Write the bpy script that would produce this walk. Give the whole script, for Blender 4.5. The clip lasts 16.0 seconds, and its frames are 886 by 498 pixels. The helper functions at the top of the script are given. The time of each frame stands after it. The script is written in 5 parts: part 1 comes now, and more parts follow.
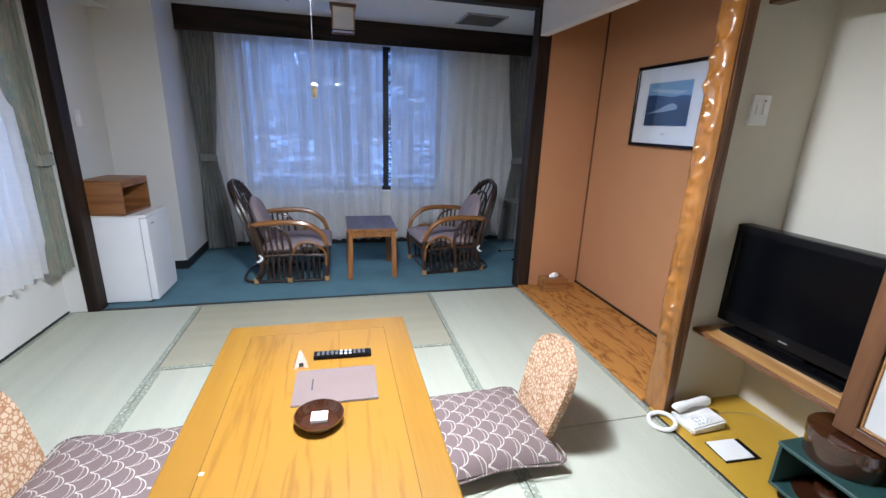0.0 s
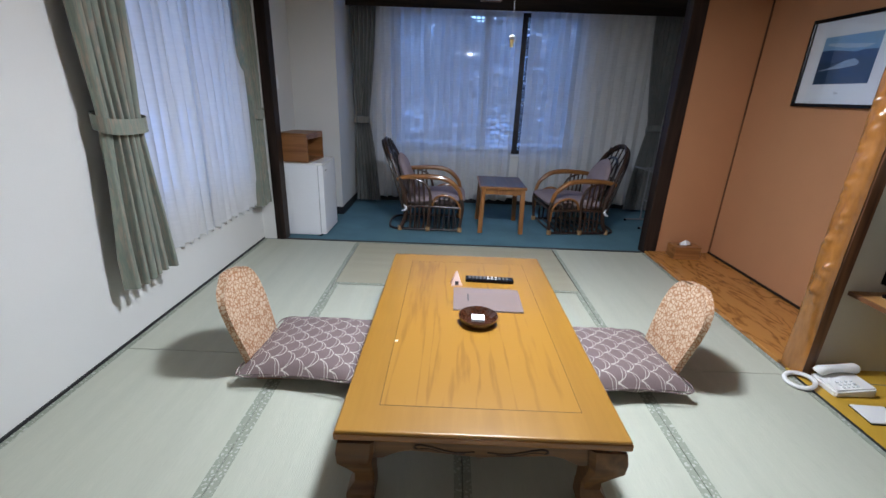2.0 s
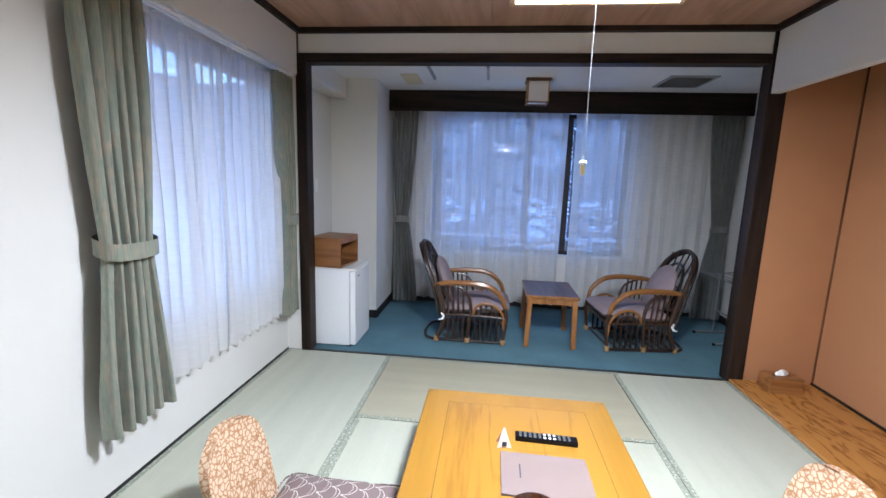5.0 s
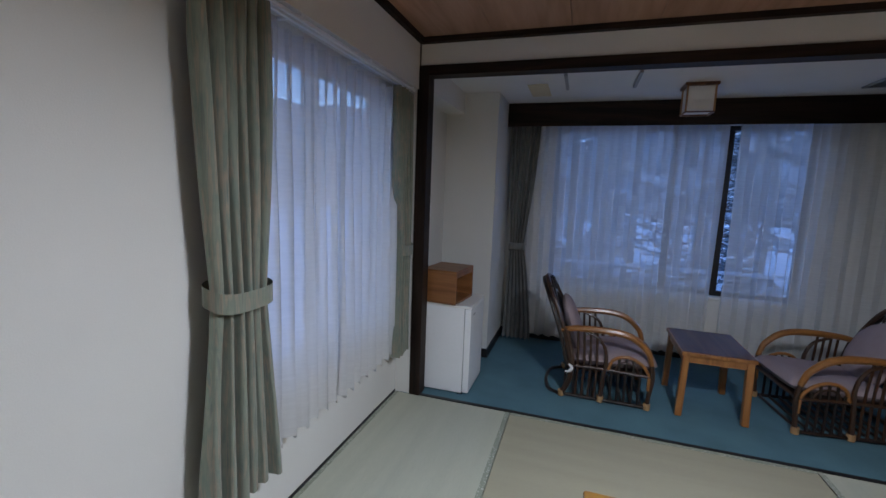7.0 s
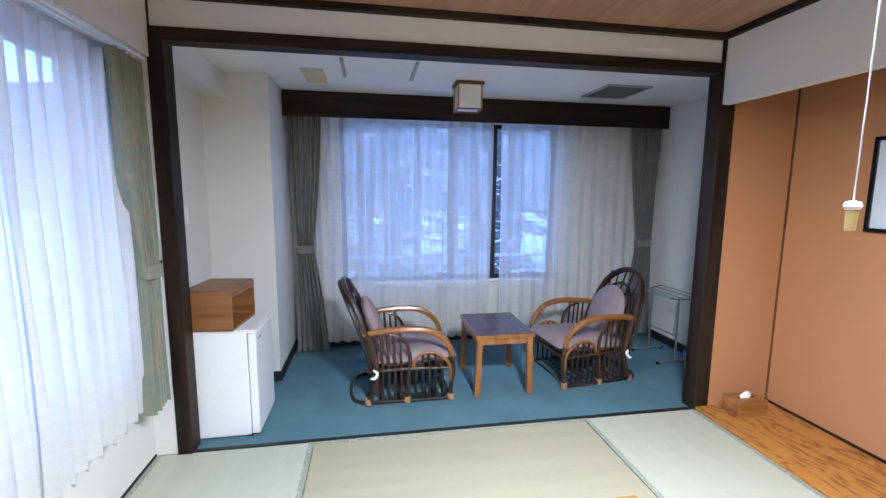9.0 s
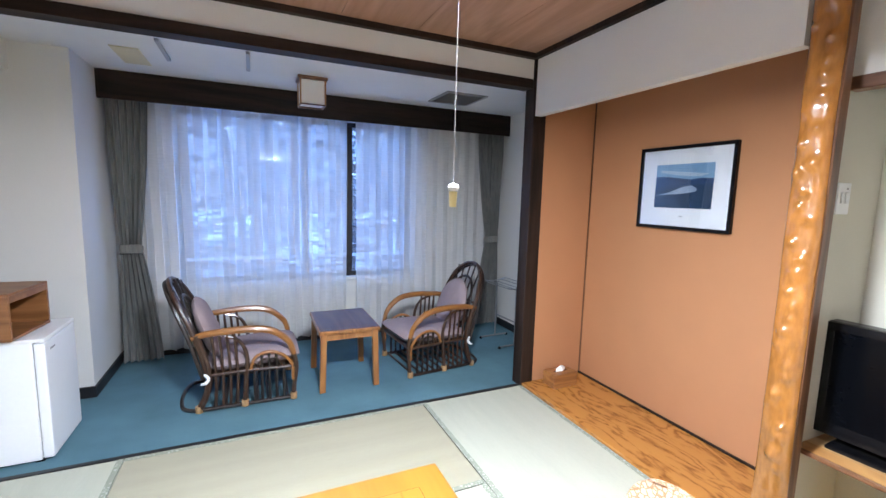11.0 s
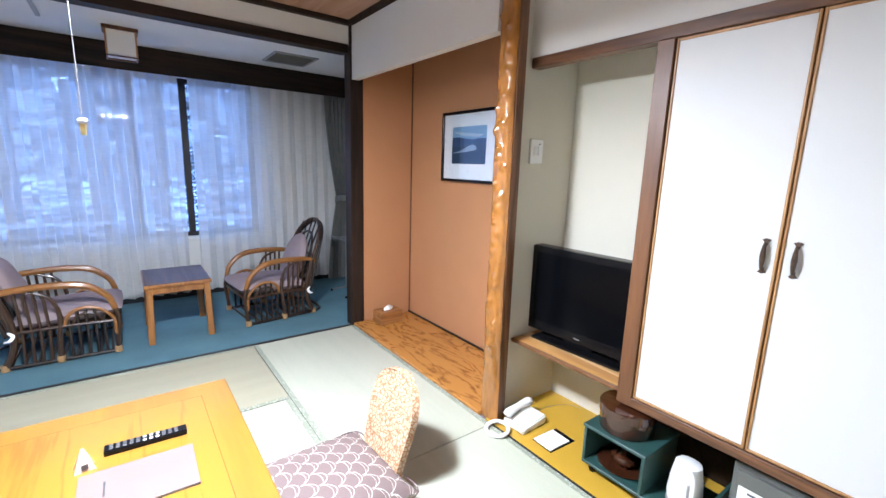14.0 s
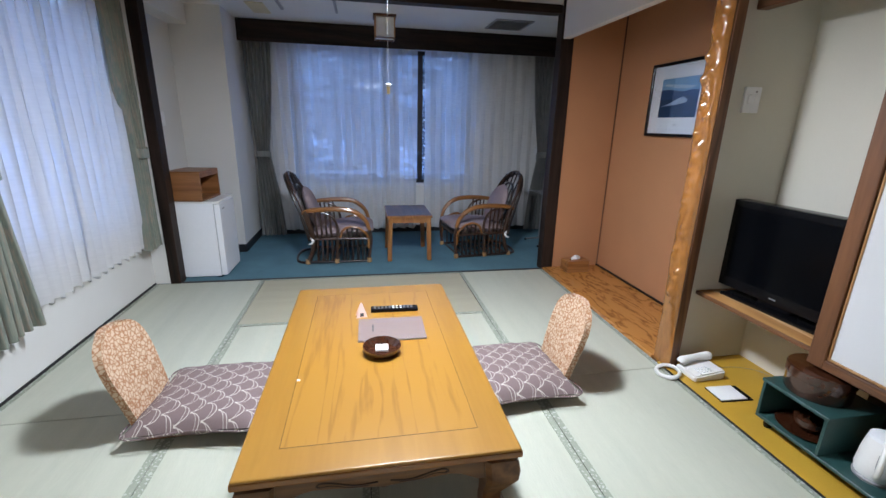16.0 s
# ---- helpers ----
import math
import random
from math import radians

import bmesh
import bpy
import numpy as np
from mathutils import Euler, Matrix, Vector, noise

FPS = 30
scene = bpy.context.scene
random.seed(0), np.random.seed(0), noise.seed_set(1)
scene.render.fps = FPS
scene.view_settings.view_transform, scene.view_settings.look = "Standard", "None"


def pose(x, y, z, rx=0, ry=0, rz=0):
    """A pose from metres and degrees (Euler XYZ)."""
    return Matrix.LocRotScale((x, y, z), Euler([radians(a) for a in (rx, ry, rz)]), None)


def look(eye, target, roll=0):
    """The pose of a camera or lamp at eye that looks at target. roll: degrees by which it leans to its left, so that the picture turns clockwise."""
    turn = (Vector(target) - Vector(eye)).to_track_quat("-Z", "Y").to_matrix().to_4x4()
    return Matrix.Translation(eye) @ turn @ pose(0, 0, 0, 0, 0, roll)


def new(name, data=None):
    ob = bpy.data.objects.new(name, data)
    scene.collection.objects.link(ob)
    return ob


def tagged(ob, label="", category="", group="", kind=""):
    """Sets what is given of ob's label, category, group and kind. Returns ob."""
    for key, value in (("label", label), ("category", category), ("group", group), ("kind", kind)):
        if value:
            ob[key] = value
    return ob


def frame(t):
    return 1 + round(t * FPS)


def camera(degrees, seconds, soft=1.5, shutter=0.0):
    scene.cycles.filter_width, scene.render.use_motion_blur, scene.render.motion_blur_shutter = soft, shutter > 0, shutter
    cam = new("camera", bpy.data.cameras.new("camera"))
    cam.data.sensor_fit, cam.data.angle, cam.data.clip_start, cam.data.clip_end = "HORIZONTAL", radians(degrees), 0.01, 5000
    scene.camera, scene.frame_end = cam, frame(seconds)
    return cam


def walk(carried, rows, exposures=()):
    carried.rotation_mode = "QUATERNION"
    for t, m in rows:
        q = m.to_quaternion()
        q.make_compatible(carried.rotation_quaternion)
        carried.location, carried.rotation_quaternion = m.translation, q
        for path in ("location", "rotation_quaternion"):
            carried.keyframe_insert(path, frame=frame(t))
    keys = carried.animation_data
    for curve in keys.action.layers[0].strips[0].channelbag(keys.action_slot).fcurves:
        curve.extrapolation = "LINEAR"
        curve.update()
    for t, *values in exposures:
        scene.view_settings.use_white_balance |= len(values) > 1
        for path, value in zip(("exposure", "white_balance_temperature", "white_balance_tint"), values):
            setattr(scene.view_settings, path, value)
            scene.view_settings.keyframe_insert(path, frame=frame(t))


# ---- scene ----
cam = camera(92.1, 16.0)
EXPOSURES = [(0.0, 0.35), (0.5, 0.33), (1.0, 0.25), (1.5, 0.05), (2.0, -0.20), (2.5, -0.38), (3.0, -0.45), (3.5, -0.36), (4.0, -0.15), (4.5, 0.17), (5.0, 0.47), (5.2, 0.47), (7.3, -0.82), (7.5, -0.77), (8.0, -0.33), (8.5, 0.36), (9.0, 0.94), (10.0, 1.10), (12.5, 1.03), (13.5, 1.02), (14.5, 0.87), (15.0, 0.57), (15.5, 0.3), (16.0, 0.07)]
PATH = [
    (0, (1.932, -3.395, 1.414), (2.398, -1.534, 0.851), 2.1),
    (0.5, (1.818, -3.423, 1.388), (2.120, -1.540, 0.786), 2.4),
    (1, (1.713, -3.501, 1.359), (1.929, -1.610, 0.746), 1.6),
    (1.5, (1.684, -3.574, 1.318), (1.788, -1.683, 0.675), 1.6),
    (2, (1.670, -3.720, 1.308), (1.660, -1.840, 0.626), 2.1),
    (2.5, (1.681, -3.836, 1.324), (1.620, -1.956, 0.644), 1.5),
    (3, (1.705, -3.849, 1.359), (1.629, -1.953, 0.730), 0.5),
    (3.5, (1.686, -3.772, 1.398), (1.644, -1.849, 0.850), 2.3),
    (4, (1.601, -3.638, 1.415), (1.596, -1.686, 0.977), 1.8),
    (4.5, (1.584, -3.496, 1.441), (1.591, -1.534, 1.055), 1.6),
    (5, (1.627, -3.277, 1.447), (1.422, -1.313, 1.126), 1.8),
    (7.5, (1.153, -2.796, 1.528), (0.549, -0.908, 1.268), 2.2),
    (8, (1.116, -2.735, 1.534), (0.830, -0.769, 1.307), 2.7),
    (8.5, (1.181, -2.619, 1.545), (1.240, -0.635, 1.300), 1.0),
    (9, (1.238, -2.534, 1.518), (1.572, -0.579, 1.256), 0.4),
    (9.5, (1.285, -2.506, 1.504), (1.771, -0.580, 1.264), -0.1),
    (10, (1.415, -2.542, 1.518), (2.156, -0.697, 1.295), 0.7),
    (12.5, (1.695, -3.083, 1.436), (2.584, -1.320, 1.115), 2.7),
    (13, (1.828, -3.212, 1.444), (2.927, -1.577, 1.101), 3.2),
    (13.5, (1.969, -3.356, 1.447), (3.094, -1.744, 1.078), 1.8),
    (14, (1.939, -3.398, 1.424), (3.116, -1.825, 1.046), 1.8),
    (14.5, (1.898, -3.522, 1.419), (3.063, -1.950, 1.004), 1.5),
    (15, (1.836, -3.622, 1.392), (2.808, -1.943, 0.907), 1.5),
    (15.5, (1.793, -3.670, 1.367), (2.426, -1.848, 0.840), 1.0),
    (16, (1.773, -3.801, 1.364), (2.128, -1.915, 0.804), 1.3),
]
walk(cam, [(t, look(eye, target, roll)) for t, eye, target, roll in PATH], EXPOSURES)

# ---- world and light ----
world = bpy.data.worlds.new("dusk")
scene.world = world
world.use_nodes = True
wn = world.node_tree
sky = wn.nodes.new("ShaderNodeTexSky")
sky.sky_type, sky.sun_disc = "NISHITA", False
sky.sun_elevation, sky.sun_rotation = radians(32), radians(180)
sky.air_density, sky.dust_density, sky.ozone_density = 1.2, 0.2, 5.0
dusk = wn.nodes.new("ShaderNodeMix")
dusk.data_type, dusk.blend_type = "RGBA", "MULTIPLY"
dusk.inputs["Factor"].default_value = 1.0
dusk.inputs["B"].default_value = (0.70, 0.78, 1.0, 1)
wn.links.new(sky.outputs[0], dusk.inputs["A"])
wn.nodes["Background"].inputs["Strength"].default_value = 0.80
wn.links.new(dusk.outputs["Result"], wn.nodes["Background"].inputs["Color"])


# ---- materials ----
def material(name, color, rough=0.6, metal=0.0, var=0.12, scale=6.0, fine=80.0, bump=0.15, stretch=(1, 1, 1), spec=0.5, coat=0.0, dist=0.002):
    """Principled surface with two scales of variation and fine relief, in object metres."""
    m = bpy.data.materials.new(name)
    m.use_nodes = True
    nt = m.node_tree
    b = nt.nodes["Principled BSDF"]
    tc = nt.nodes.new("ShaderNodeTexCoord")
    mp = nt.nodes.new("ShaderNodeMapping")
    mp.inputs["Scale"].default_value = stretch
    nt.links.new(tc.outputs["Object"], mp.inputs["Vector"])
    n1 = nt.nodes.new("ShaderNodeTexNoise")
    n1.inputs["Scale"].default_value, n1.inputs["Detail"].default_value = scale, 4
    n2 = nt.nodes.new("ShaderNodeTexNoise")
    n2.inputs["Scale"].default_value, n2.inputs["Detail"].default_value = fine, 3
    nt.links.new(mp.outputs[0], n1.inputs["Vector"])
    nt.links.new(mp.outputs[0], n2.inputs["Vector"])
    add = nt.nodes.new("ShaderNodeMath")
    add.operation = "ADD"
    nt.links.new(n1.outputs[0], add.inputs[0])
    nt.links.new(n2.outputs[0], add.inputs[1])
    half = nt.nodes.new("ShaderNodeMath")
    half.operation = "MULTIPLY"
    half.inputs[1].default_value = 0.5
    nt.links.new(add.outputs[0], half.inputs[0])
    ramp = nt.nodes.new("ShaderNodeValToRGB")
    c = np.array(color)
    ramp.color_ramp.elements[0].position, ramp.color_ramp.elements[1].position = 0.3, 0.7
    ramp.color_ramp.elements[0].color = (*(c * (1 - var)), 1)
    ramp.color_ramp.elements[1].color = (*np.minimum(c * (1 + var), 0.95), 1)
    nt.links.new(half.outputs[0], ramp.inputs[0])
    nt.links.new(ramp.outputs[0], b.inputs["Base Color"])
    b.inputs["Roughness"].default_value, b.inputs["Metallic"].default_value = rough, metal
    b.inputs["Specular IOR Level"].default_value, b.inputs["Coat Weight"].default_value = spec, coat
    b.inputs["Coat Roughness"].default_value = 0.12
    if bump:
        bp = nt.nodes.new("ShaderNodeBump")
        bp.inputs["Strength"].default_value, bp.inputs["Distance"].default_value = bump, dist
        nt.links.new(n2.outputs[0], bp.inputs["Height"])
        nt.links.new(bp.outputs[0], b.inputs["Normal"])
    return m


def grain_material(name, dark, light, rough=0.4, along="y", rings=14.0, pull=0.09, coat=0.0, fine=60.0, distort=3.0, spec=0.5, contrast=(0.25, 0.75), bump=0.08):
    """Wood with long grain: stretched wave bands and fine pores."""
    m = bpy.data.materials.new(name)
    m.use_nodes = True
    nt = m.node_tree
    b = nt.nodes["Principled BSDF"]
    tc = nt.nodes.new("ShaderNodeTexCoord")
    info = nt.nodes.new("ShaderNodeObjectInfo")
    shift = nt.nodes.new("ShaderNodeVectorMath")
    shift.operation = "ADD"
    sc = nt.nodes.new("ShaderNodeVectorMath")
    sc.operation = "SCALE"
    sc.inputs[0].default_value = (3.1, 2.3, 1.7)
    nt.links.new(info.outputs["Random"], sc.inputs["Scale"])
    nt.links.new(tc.outputs["Object"], shift.inputs[0])
    nt.links.new(sc.outputs[0], shift.inputs[1])
    mp = nt.nodes.new("ShaderNodeMapping")
    k = {"x": (pull, 1, 1), "y": (1, pull, 1), "z": (1, 1, pull)}[along]
    mp.inputs["Scale"].default_value = k
    nt.links.new(shift.outputs[0], mp.inputs["Vector"])
    nz = nt.nodes.new("ShaderNodeTexNoise")
    nz.inputs["Scale"].default_value, nz.inputs["Detail"].default_value, nz.inputs["Distortion"].default_value = rings * 0.35, 3, 0.6
    nt.links.new(mp.outputs[0], nz.inputs["Vector"])
    mul = nt.nodes.new("ShaderNodeMath")
    mul.operation = "MULTIPLY"
    mul.inputs[1].default_value = rings * 1.2
    nt.links.new(nz.outputs[0], mul.inputs[0])
    sn = nt.nodes.new("ShaderNodeMath")
    sn.operation = "PINGPONG"
    sn.inputs[1].default_value = 1.0
    nt.links.new(mul.outputs[0], sn.inputs[0])
    n2 = nt.nodes.new("ShaderNodeTexNoise")
    n2.inputs["Scale"].default_value, n2.inputs["Detail"].default_value = fine, 4
    nt.links.new(mp.outputs[0], n2.inputs["Vector"])
    mx = nt.nodes.new("ShaderNodeMath")
    mx.operation = "MULTIPLY_ADD"
    mx.inputs[1].default_value = 0.45
    nt.links.new(sn.outputs[0], mx.inputs[0])
    h = nt.nodes.new("ShaderNodeMath")
    h.operation = "MULTIPLY"
    h.inputs[1].default_value = 0.55
    nt.links.new(n2.outputs[0], h.inputs[0])
    nt.links.new(h.outputs[0], mx.inputs[2])
    ramp = nt.nodes.new("ShaderNodeValToRGB")
    ramp.color_ramp.elements[0].position, ramp.color_ramp.elements[1].position = contrast
    ramp.color_ramp.elements[0].color, ramp.color_ramp.elements[1].color = (*dark, 1), (*light, 1)
    nt.links.new(mx.outputs[0], ramp.inputs[0])
    nt.links.new(ramp.outputs[0], b.inputs["Base Color"])
    b.inputs["Roughness"].default_value, b.inputs["Coat Weight"].default_value = rough, coat
    b.inputs["Specular IOR Level"].default_value, b.inputs["Coat Roughness"].default_value = spec, 0.1
    bp = nt.nodes.new("ShaderNodeBump")
    bp.inputs["Strength"].default_value, bp.inputs["Distance"].default_value = bump, 0.001
    nt.links.new(n2.outputs[0], bp.inputs["Height"])
    nt.links.new(bp.outputs[0], b.inputs["Normal"])
    return m


def glow(name, color, strength):
    m = bpy.data.materials.new(name)
    m.use_nodes = True
    b = m.node_tree.nodes["Principled BSDF"]
    b.inputs["Base Color"].default_value = (0.8, 0.8, 0.8, 1)
    b.inputs["Emission Color"].default_value, b.inputs["Emission Strength"].default_value = (*color, 1), strength
    return m


PLASTER = material("wall_plaster", (0.68, 0.67, 0.635), 0.85, var=0.03, scale=3, fine=220, bump=0.25)
NICHE = material("niche_plaster", (0.62, 0.59, 0.50), 0.85, var=0.03, scale=3, fine=220, bump=0.25)
ORANGE = material("orange_wall", (0.46, 0.215, 0.10), 0.85, var=0.05, scale=4, fine=300, bump=0.35)
DARK = grain_material("dark_stained_wood", (0.010, 0.006, 0.0045), (0.030, 0.018, 0.013), 0.55, "z", 10, spec=0.2)
DARKX = grain_material("dark_stained_wood_x", (0.010, 0.006, 0.0045), (0.030, 0.018, 0.013), 0.55, "x", 10, spec=0.2)
BROWN = grain_material("brown_frame_wood_z", (0.070, 0.026, 0.010), (0.175, 0.075, 0.032), 0.4, "z", 12)
BROWNY = grain_material("brown_frame_wood_y", (0.070, 0.026, 0.010), (0.175, 0.075, 0.032), 0.4, "y", 12)
CEIL = grain_material("ceiling_board", (0.36, 0.20, 0.125), (0.46, 0.27, 0.18), 0.55, "y", 9)
WHITECEIL = material("white_ceiling", (0.72, 0.71, 0.68), 0.9, var=0.03, scale=5, fine=150, bump=0.3)
CARPET = material("blue_carpet", (0.110, 0.215, 0.262), 0.95, var=0.25, scale=3, fine=260, bump=0.8, dist=0.006, spec=0.1)
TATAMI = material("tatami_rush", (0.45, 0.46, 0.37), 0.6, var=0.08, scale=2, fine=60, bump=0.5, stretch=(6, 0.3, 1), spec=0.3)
# darker, browner tint stands in for the rush-direction sheen on crosswise mats
TATAMI_SHEEN = material("tatami_rush_sheen", (0.37, 0.345, 0.25), 0.6, var=0.08, scale=2, fine=60, bump=0.5, stretch=(0.3, 6, 1), spec=0.3)
HERI = material("tatami_edging", (0.20, 0.22, 0.16), 0.8, var=0.3, scale=30, fine=90)
BLACK = material("black_skirting", (0.012, 0.012, 0.014), 0.5, var=0.2)
TABLETOP = grain_material("honey_wood", (0.285, 0.136, 0.018), (0.335, 0.166, 0.024), 0.36, "y", 8, coat=0.15)
TOKO = grain_material("tokonoma_board", (0.17, 0.058, 0.012), (0.47, 0.205, 0.048), 0.25, "y", 15, pull=0.3, coat=0.5, contrast=(0.15, 0.5))
MAT_YELLOW = material("yellow_board", (0.52, 0.31, 0.035), 0.5, var=0.08, scale=4, fine=160)


# ---- geometry helpers ----
def box(bm, x0, x1, y0, y1, z0, z1, bevel=0.0, seg=1):
    r = bmesh.ops.create_cube(bm, size=1)
    vs = r["verts"]
    bmesh.ops.scale(bm, vec=(x1 - x0, y1 - y0, z1 - z0), verts=vs)
    bmesh.ops.translate(bm, vec=((x0 + x1) / 2, (y0 + y1) / 2, (z0 + z1) / 2), verts=vs)
    if bevel:
        es = list({e for v in vs for e in v.link_edges})
        bmesh.ops.bevel(bm, geom=es, offset=bevel, segments=seg, affect="EDGES", profile=0.6)
    return bm


def boxes(*bs, bevel=0.0, seg=1):
    bm = bmesh.new()
    for b in bs:
        box(bm, *b, bevel=bevel, seg=seg)
    return bm


def finish(name, bm, mat, smooth=False):
    me = bpy.data.meshes.new(name)
    bm.normal_update()
    bm.to_mesh(me)
    bm.free()
    if mat:
        me.materials.append(mat)
    if smooth:
        for p in me.polygons:
            p.use_smooth = True
        me.set_sharp_from_angle(angle=radians(38))
    return me


def part(name, bm, mat, parent, label="", smooth=False, m=None):
    ob = new(name, finish(name, bm, mat, smooth))
    ob.parent = parent
    if m is not None:
        ob.matrix_basis = m
    return tagged(ob, label)


def structure(name, bm, mat, label="", category=""):
    return tagged(new(name, finish(name, bm, mat)), label, category, kind="structure")


def thing(name, m, label, category, group=""):
    ob = new(name)
    ob.empty_display_size = 0.1
    ob.matrix_basis = m
    return tagged(ob, label, category, group)


# ---- rooms ----
W, CEILZ, HCEIL = 3.5, 2.53, 2.38
BACK = -3.66
floor = structure("floor", boxes((-0.15, 3.5, BACK - 1.6, 0.0, -0.12, -0.052)), BLACK, "sub-floor under the straw tatami mats", "floor")
structure("wall_left", boxes(
    (-0.15, 0.0, BACK, -1.50, 0, CEILZ), (-0.15, 0.0, -0.25, 0.1, 0, CEILZ),
    (-0.15, 0.0, -1.50, -0.25, 0, 0.62), (-0.15, 0.0, -1.50, -0.25, 2.12, CEILZ)), PLASTER, "off-white plaster wall with a window", "wall")
structure("soffit_left", boxes((0.0, 0.13, BACK, 0.0, 2.2, CEILZ)), PLASTER, "off-white boxed soffit over the curtain rail", "wall")
structure("wall_stub", boxes((0.0, 0.118, 0.0, 0.1, 0, CEILZ)), PLASTER, "narrow off-white wall beside the dark post", "wall")
structure("wall_transom", boxes((0.118, 3.5, 0.012, 0.09, 2.355, CEILZ)), PLASTER, "off-white wall strip over the lintel", "wall")
structure("lintel", boxes((0.2, 3.47, -0.005, 0.1, 2.29, 2.355)), DARKX, "dark-stained wooden lintel across the opening", "lintel")
structure("post_left", boxes((0.118, 0.2, -0.01, 0.105, -0.05, 2.355), bevel=0.004), DARK, "dark-stained wooden post beside the window", "post")
structure("post_right", boxes((3.485, 3.60, -0.01, 0.105, -0.05, CEILZ), bevel=0.004), DARK, "dark-stained wooden post beside the alcove", "post")
structure("threshold", boxes((0.2, 3.485, 0.0, 0.028, -0.06, 0.003)), BLACK, "dark wooden threshold between tatami and carpet", "threshold")
structure("wall_alcove_side", boxes((3.6, 4.25, 0.0, 0.1, 0, CEILZ)), ORANGE, "rough orange plaster alcove side wall", "wall")
structure("wall_alcove_back", boxes((4.09, 4.25, -1.71, 0.0, 0, CEILZ)), ORANGE, "rough orange plaster alcove back wall", "wall")
structure("wall_alcove_over", boxes((3.5, 3.56, -1.71, -0.01, 2.095, CEILZ)), PLASTER, "off-white plaster wall over the alcove", "wall")
# low height and dark colour add to the over-wall's shadow in the alcove
structure("alcove_ceiling", boxes((3.56, 4.09, -1.71, 0.0, 2.32, 2.36)), BROWNY, "dark brown board ceiling inside the alcove, set low and dark to deepen the shade", "ceiling")
structure("alcove_floor", boxes((3.5, 4.09, -1.71, 0.0, -0.06, 0.02), bevel=0.004), TOKO, "polished brown wooden alcove floor board", "floor")
structure("wall_partition", boxes((3.575, 4.25, -1.77, -1.71, 0, CEILZ)), NICHE, "beige plaster partition between alcove and niche", "wall")
structure("wall_niche_back", boxes((4.08, 4.25, BACK, -1.77, 0, CEILZ)), NICHE, "beige plaster wall behind the television niche", "wall")
structure("wall_over_closet", boxes((3.685, 3.74, BACK, -1.77, 1.982, CEILZ)), PLASTER, "off-white plaster wall over niche and closet", "wall")
structure("niche_ceiling", boxes((3.74, 4.08, -2.46, -1.77, 2.3, 2.34)), NICHE, "beige ceiling inside the niche", "ceiling")
structure("niche_floor", boxes((3.5, 4.08, BACK, -1.77, -0.06, 0.006)), MAT_YELLOW, "ochre yellow board floor under niche and closet", "floor")
structure("wall_right_end", boxes((3.68, 4.08, BACK, -3.53, 0, 1.982)), PLASTER, "off-white plaster wall beside the closet", "wall")
structure("wall_back", boxes((-0.15, 0.9, BACK - 0.12, BACK, 0, CEILZ), (2.7, 4.25, BACK - 0.12, BACK, 0, CEILZ), (0.9, 2.7, BACK - 0.12, BACK, 2.1, CEILZ)), PLASTER, "off-white plaster wall with the entrance opening", "wall")
structure("wall_entry", boxes((0.2, 0.3, BACK - 1.6, BACK - 0.12, -0.05, CEILZ), (3.3, 3.4, BACK - 1.6, BACK - 0.12, -0.05, CEILZ), (0.2, 3.4, BACK - 1.7, BACK - 1.6, -0.05, CEILZ)), PLASTER, "off-white plaster walls of the entry", "wall")
structure("entry_floor", boxes((0.3, 3.3, BACK - 1.6, BACK, -0.05, -0.004)), TOKO, "brown wooden entry floor", "floor")
structure("entry_ceiling", boxes((0.2, 3.4, BACK - 1.7, BACK - 0.12, CEILZ, CEILZ + 0.06)), WHITECEIL, "white entry ceiling", "ceiling")
# ceiling boards with open joints, one mesh
bm = bmesh.new()
for i in range(8):
    x0 = 0.15 + 0.48 * (i - 0)
    box(bm, max(-0.15, x0 - 0.48 + 0.002), min(4.25, x0 - 0.002), BACK - 0.12, 0.1, CEILZ, CEILZ + 0.03)
box(bm, -0.15, 4.25, BACK - 0.12, 0.1, CEILZ + 0.03, CEILZ + 0.08)
structure("ceiling", bm, CEIL, "reddish-brown wooden board ceiling", "ceiling")
structure("trim_front", boxes((0.13, 3.5, -0.03, 0.012, 2.495, CEILZ)), DARKX, "dark wooden ceiling moulding", "trim")
structure("trim_left", boxes((0.13, 0.165, BACK, -0.03, 2.495, CEILZ)), DARK, "dark wooden ceiling moulding", "trim")
structure("trim_right", boxes((3.465, 3.5, -1.72, -0.03, 2.495, CEILZ)), DARK, "dark wooden ceiling moulding", "trim")
structure("trim_closet", boxes((3.65, 3.685, BACK, -1.84, 2.495, CEILZ)), DARK, "dark wooden ceiling moulding", "trim")
structure("trim_corner", boxes((0.118, 0.134, -0.006, 0.012, 2.2, 2.495), (3.482, 3.5, -0.012, 0.008, 2.36, 2.495)), DARK, "thin dark corner batten", "trim")

